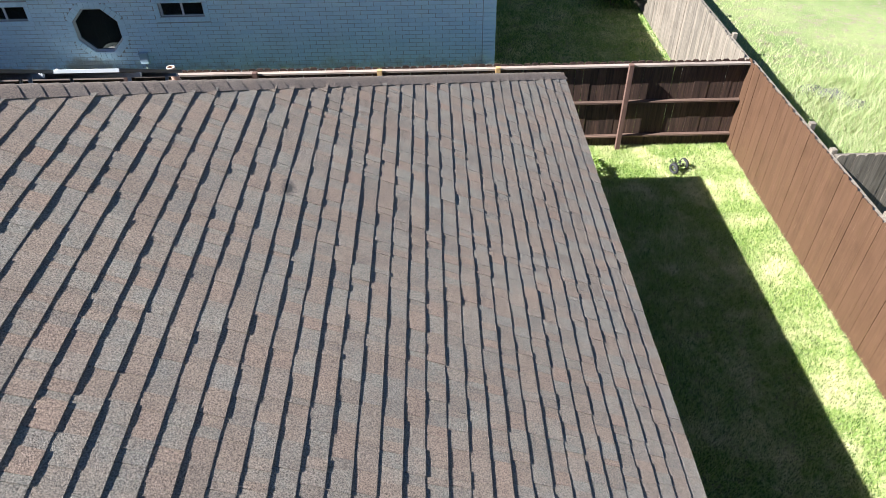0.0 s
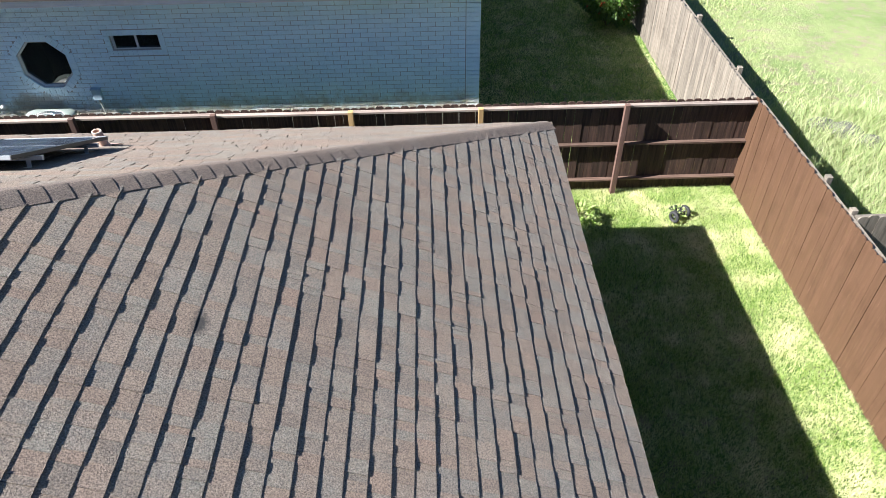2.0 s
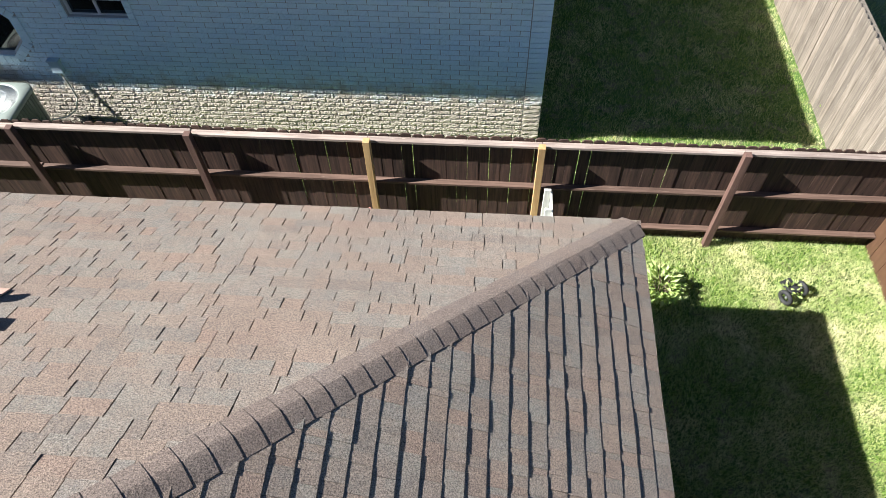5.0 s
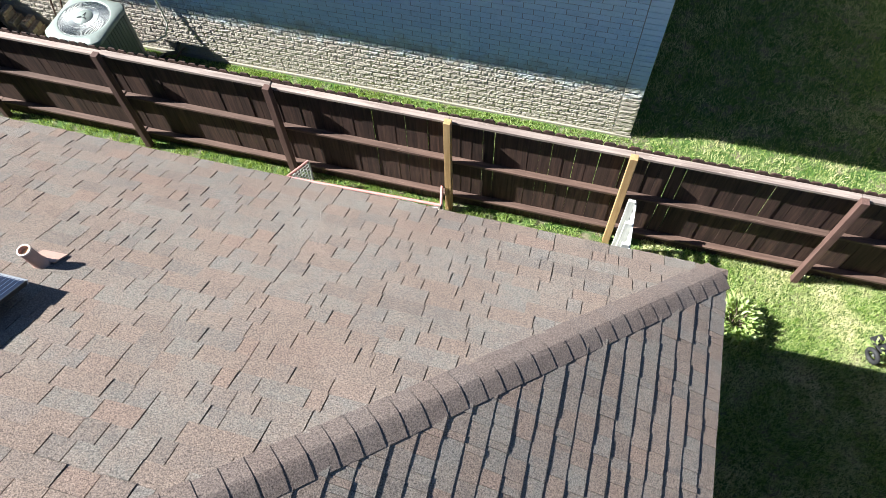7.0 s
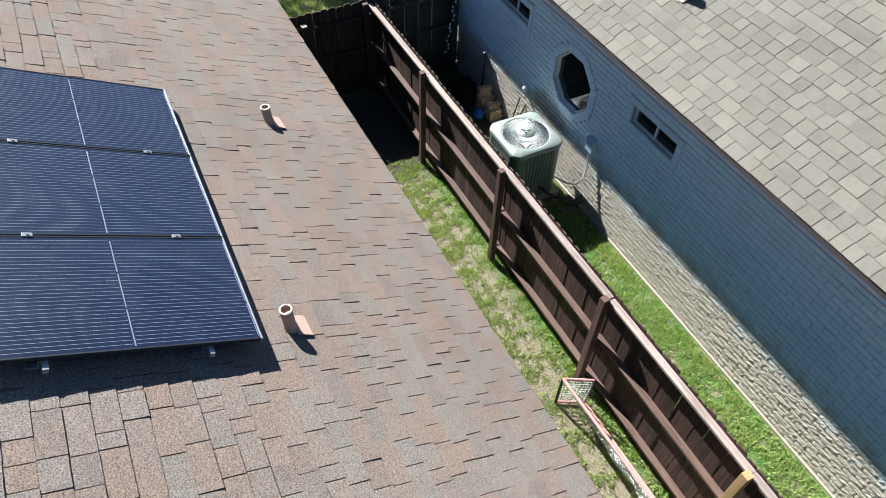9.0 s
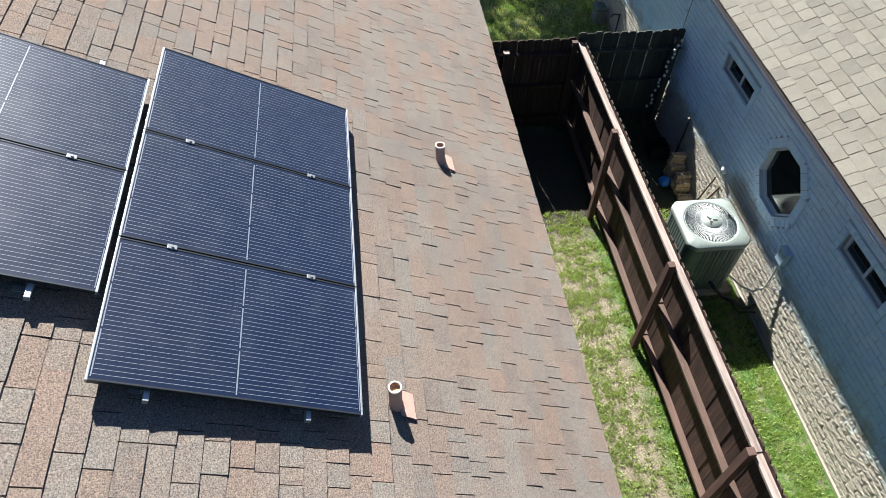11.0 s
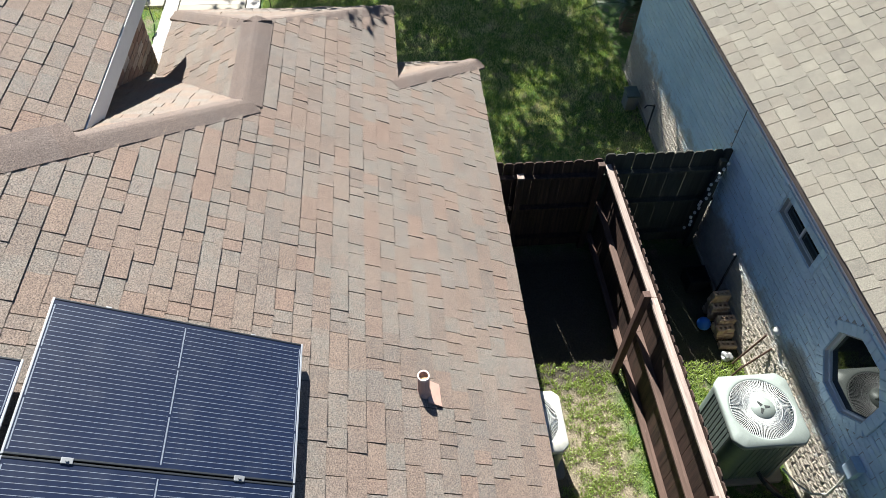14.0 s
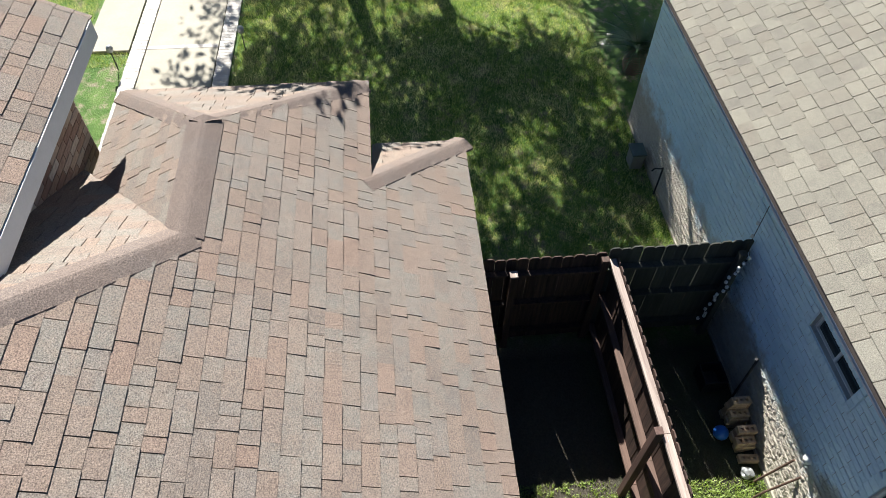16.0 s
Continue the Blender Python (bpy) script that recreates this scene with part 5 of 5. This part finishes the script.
tap = thing("garden_tap", "black garden tap and hose post by the brick wall", "tap", at=Matrix.Translation((-13.15, 12.85, 0)))
part("post", Geo().tube((0, 0.12, 0), (0, 0.12, 0.62), 0.016), BLACK, tap)
part("spout", Geo().path([(0, 0.12, 0.6), (0, -0.02, 0.62), (0, -0.06, 0.56)], 0.013), BLACK, tap)
urn = thing("utility_box", "small grey utility box and pipe at the wall foot", "utility box", at=Matrix.Translation((-13.9, 12.8, 0)))
part("box", Geo().box((-0.14, -0.1, 0), (0.14, 0.12, 0.32), 0.02), BLADE, urn)
part("lid", Geo().box((-0.16, -0.12, 0.32), (0.16, 0.14, 0.36), 0.012), AC_GREEN, urn)
garland = thing("string_lights", "string of small white lamps hung down the fence post", "string lights")
pts = [(-10.27 + 0.02 * math.sin(i), 12.86 - 0.012 * i + 0.03 * math.cos(i * 1.7), 1.88 - 0.085 * i) for i in range(17)]
part("cable", Geo().path([(-13.6, 12.99, 3.12), (-12.2, 12.98, 3.1), (-11.2, 12.98, 3.08), (-10.9, 12.98, 2.9), (-10.52, 12.97, 2.65), (-10.4, 12.9, 1.95)] + pts, 0.005, 5), BLACK, garland)
pts += [(-13.2, 12.96, 3.08), (-12.3, 12.95, 3.06), (-11.4, 12.95, 3.04), (-10.6, 12.94, 2.75), (-10.48, 12.92, 2.3), (-10.44, 12.91, 2.1)]
for p in pts:
    part("bulb", Geo().lathe([(0.0005, -0.04), (0.022, -0.02), (0.022, 0.012), (0.0005, 0.024)], p, 8), WHITE, garland)


# ---- plants ----
def leaves(count, place, size, rng, bend=0.25):
    """count folded leaves; place() gives a point and a facing direction."""
    g = Geo()
    for _ in range(count):
        p, d = place()
        s = size * rng.uniform(0.6, 1.3)
        d = (Vector(d) + Vector((rng.uniform(-0.7, 0.7), rng.uniform(-0.7, 0.7), rng.uniform(-0.3, 0.7)))).normalized()
        side = d.cross(Vector((rng.uniform(-1, 1), rng.uniform(-1, 1), 1))).normalized()
        up = side.cross(d)
        p = Vector(p)
        g.add([p, p + d * s * 0.5 + side * s * 0.24 + up * s * bend * 0.4, p + d * s - up * s * 0.1, p + d * s * 0.5 - side * s * 0.24 + up * s * bend * 0.4], [(0, 1, 2), (0, 2, 3)])
    return g


def shrub(name, label, x, y, radius, height, count, mat, size, seed, flowers=0, category="shrub"):
    rng = random.Random(seed)
    ob = thing(name, label, category, at=Matrix.Translation((x, y, 0)))
    stems = Geo()
    for i in range(7):
        a = 2 * math.pi * i / 7 + rng.random()
        stems.path([(0.03 * math.cos(a), 0.03 * math.sin(a), 0), (radius * 0.35 * math.cos(a), radius * 0.35 * math.sin(a), height * 0.4), (radius * 0.7 * math.cos(a + 0.3), radius * 0.7 * math.sin(a + 0.3), height * 0.75)], 0.012 * max(0.5, radius), 6)
    part("stems", stems, BARK, ob)

    def place(shell=0.55):
        while True:
            p = Vector((rng.uniform(-1, 1), rng.uniform(-1, 1), rng.uniform(-1, 1)))
            l = p.length
            lump = 0.82 + 0.3 * noise.noise(p.normalized() * 2.2 + Vector((seed, 0, 0))) if l > 0.01 else 1
            if shell * lump < l < lump:
                return Vector((p.x * radius, p.y * radius, height * 0.52 + p.z * height * 0.5)), p.normalized()

    part("foliage", leaves(count, place, size, rng), mat, ob, kind="stuff")
    if flowers:
        g = Geo()
        for _ in range(flowers):
            p, d = place(0.92)
            for j in range(7):
                q = p + Vector((rng.uniform(-1, 1), rng.uniform(-1, 1), rng.uniform(-0.5, 1))) * 0.05
                t = Vector((rng.uniform(-1, 1), rng.uniform(-1, 1), 0.6)).normalized() * 0.035
                n = Vector((-t.y, t.x, 0.01))
                g.add([q, q + t, q + t + n, q + n], [(0, 1, 2, 3)])
        part("blossom", g, FLOWER, ob, "clusters of red flowers", kind="stuff")
    return ob


shrub("flowering_shrub", "round green shrub with red flowers by the fence", 5.3, 18.7, 1.0, 1.75, 5200, LEAF, 0.13, 91, 46)
shrub("weed", "yellow-green weed at the edge of the house", 3.05, 10.25, 0.3, 0.38, 280, CLOVER, 0.12, 92, category="weed")
shrub("weed", "green weed growing through the toy wheels", 4.8, 10.32, 0.15, 0.22, 90, CLOVER, 0.07, 93, category="weed")
shrub("weed", "small weed at the fence foot", 6.3, 13.9, 0.25, 0.3, 160, CLOVER, 0.1, 94, category="weed")


def cycad(x, y):
    rng = random.Random(97)
    ob = thing("cycad", "dark green cycad with arching fronds by the wall", "cycad", at=Matrix.Translation((x, y, 0)))
    part("trunk", Geo().lathe([(0.2, 0), (0.24, 0.2), (0.18, 0.5), (0.0005, 0.55)], (0, 0, 0), 14), BARK, ob)
    for i in range(30):
        a = i * 2.4
        lift = rng.uniform(0.25, 1.2)
        g = Geo()
        L = rng.uniform(0.9, 1.2)
        pts = []
        for k in range(13):
            s = k / 12
            r = L * s * math.cos(lift * (1 - 0.55 * s))
            z = 0.5 + L * s * math.sin(lift) - 0.55 * L * s * s * (1.1 - lift * 0.35)
            pts.append(Vector((r * math.cos(a), r * math.sin(a), z)))
        g.path(pts, 0.008, 4)
        side = Vector((-math.sin(a), math.cos(a), 0))
        for k in range(1, 13):
            for j in (0.0, 0.5):
                p = pts[k] * (1 - j) + pts[k - 1] * j
                ahead = (pts[k] - pts[k - 1]).normalized()
                w = 0.2 * math.sin(math.pi * min(1, 0.15 + (k - j) / 13)) + 0.03
                for sgn in (-1, 1):
                    tip = p + side * sgn * w + ahead * 0.08 + Vector((0, 0, 0.03))
                    g.add([p - ahead * 0.012, p + ahead * 0.012, tip], [(0, 1, 2)])
        part("frond", g, FROND, ob)
    return ob


cycad(-16.6, 13.5)


def shade_tree(x, y, height, spread, count, seed, label):
    """A broad tree: tapered trunk, forking limbs and a ragged crown of leaf clumps with gaps."""
    rng = random.Random(seed)
    ob = thing("tree", label, "tree", at=Matrix.Translation((x, y, 0)))
    part("trunk", Geo().tube((0, 0, 0), (0.1, 0.05, height * 0.35), 0.22, 12, 0.16), BARK, ob)
    tips, limbs = [], Geo()

    def grow(p, d, length, r, depth):
        q = p + d * length
        limbs.tube(p, q, r, 7, r * 0.7, caps=False)
        if depth == 0:
            tips.append(q)
            return
        for _ in range(3):
            nd = (d + Vector((rng.uniform(-1, 1), rng.uniform(-1, 1), rng.uniform(-0.35, 0.5))) * 0.75).normalized()
            grow(q, nd, length * rng.uniform(0.62, 0.85), r * 0.65, depth - 1)

    for i in range(5):
        a = 2 * math.pi * i / 5 + rng.random()
        grow(Vector((0.1, 0.05, height * 0.33)), Vector((math.cos(a) * spread / height * 1.5, math.sin(a) * spread / height * 1.5, 0.9)).normalized(), height * 0.26, 0.045, 3)
    part("limbs", limbs, BARK, ob)

    def place():
        t = rng.choice(tips)
        o = Vector((rng.gauss(0, 1), rng.gauss(0, 1), rng.gauss(0, 0.7))) * 0.34
        return t + o, o.normalized()

    part("crown", leaves(count, place, 0.2, rng), LEAF, ob, kind="stuff")
    return ob


shade_tree(-21.3, 7.5, 8.0, 4.3, 15000, 101, "broad leafy tree on the front lawn")
shade_tree(-21.9, 9.3, 7.3, 3.5, 12000, 102, "broad leafy tree on the front lawn")
shade_tree(-27.5, 8.6, 9.0, 4.5, 9000, 103, "broad leafy tree on the front lawn")


def turf(name, label, rects, blade, width, mat, seed, patchy=0.0, avoid=(), lean=0.6):
    """Grass blades over rectangles (x0, x1, y0, y1, blades per square metre)."""
    gen = np.random.default_rng(seed)
    pts = []
    for x0, x1, y0, y1, dens in rects:
        n = int((x1 - x0) * (y1 - y0) * dens)
        p = np.stack([gen.uniform(x0, x1, n), gen.uniform(y0, y1, n)], 1)
        if patchy:
            f = np.zeros(n)
            for k in range(14):
                size, way = gen.uniform(7, 45), gen.uniform(0, 2 * np.pi)
                f += np.sin(size * (p[:, 0] * np.cos(way) + p[:, 1] * np.sin(way)) + gen.uniform(0, 6)) / (1 + 0.03 * size)
            f *= 0.55
            p = p[f + gen.normal(0, 0.75, n) > patchy - 1]
        pts.append(p)
    p = np.concatenate(pts)
    for a, b, c, d in avoid:
        p = p[~((p[:, 0] > a) & (p[:, 0] < b) & (p[:, 1] > c) & (p[:, 1] < d))]
    n = len(p)
    ang = gen.uniform(0, 2 * np.pi, n)
    h = blade * gen.uniform(0.5, 1.35, n)
    w = width * gen.uniform(0.6, 1.4, n)
    tilt = gen.uniform(0.1, lean, n) * h * 1.3
    dirn = gen.uniform(0, 2 * np.pi, n)
    v = np.zeros((n, 3, 3))
    for k, s in ((0, -0.5), (1, 0.5)):
        v[:, k, 0] = p[:, 0] + s * w * np.cos(ang)
        v[:, k, 1] = p[:, 1] + s * w * np.sin(ang)
        v[:, k, 2] = -0.015
    v[:, 2, 0] = p[:, 0] + tilt * np.cos(dirn)
    v[:, 2, 1] = p[:, 1] + tilt * np.sin(dirn)
    v[:, 2, 2] = h
    me = bpy.data.meshes.new(name)
    me.vertices.add(3 * n)
    me.vertices.foreach_set("co", v.ravel())
    me.loops.add(3 * n)
    me.loops.foreach_set("vertex_index", np.arange(3 * n))
    me.polygons.add(n)
    me.polygons.foreach_set("loop_start", 3 * np.arange(n))
    me.update(calc_edges=True)
    me.materials.append(mat)
    ob = new(name, me)
    return tagged(ob, label, "grass", kind="stuff")


turf("lawn_grass", "short green lawn grass", [(1.8, 6.08, 0.5, 11.24, 7200), (1.45, 6.0, 11.28, 24, 2000), (-22, -10.6, 5.4, 13.0, 2600), (-22, -17.4, 0.5, 3.2, 1500), (-13.3, -12.0, 8.0, 9.5, 1800)], 0.045, 0.0085, GRASS, 111, lean=1.0, avoid=((-7.5, -6.3, 11.7, 12.9), (-9.8, -8.3, 12.5, 13.0), (-10.4, -8.2, 11.3, 13.0), (-24, -17.9, 2.2, 3.2)))
turf("side_grass", "short pale green grass between fence and brick wall", [(-10.4, 1.45, 11.28, 12.97, 7000)], 0.032, 0.0115, CLOVER, 115, patchy=0.35, avoid=((-7.5, -6.3, 11.7, 12.9), (-9.8, -8.3, 12.5, 13.0), (-10.4, -8.2, 11.3, 13.0)), lean=1.1)
turf("strip_grass", "patchy low grass and clover on bare soil", [(-8.3, 1.8, 9.0, 11.22, 6500)], 0.028, 0.013, CLOVER, 112, patchy=1.0, avoid=((-7.6, -6.6, 9.2, 10.15),), lean=1.1)
turf("field_grass", "dry yellow-green field grass", [(6.25, 17, 8.2, 34, 420), (6.4, 16, 1, 7.8, 200)], 0.11, 0.022, GRASS_DRY, 113, lean=1.0)
turf("tall_grass", "pale tall dry grass tufts", [(7.6, 10.6, 9.6, 13.8, 1300)], 0.34, 0.016, GRASS_DRY, 114, patchy=0.8, lean=1.0)
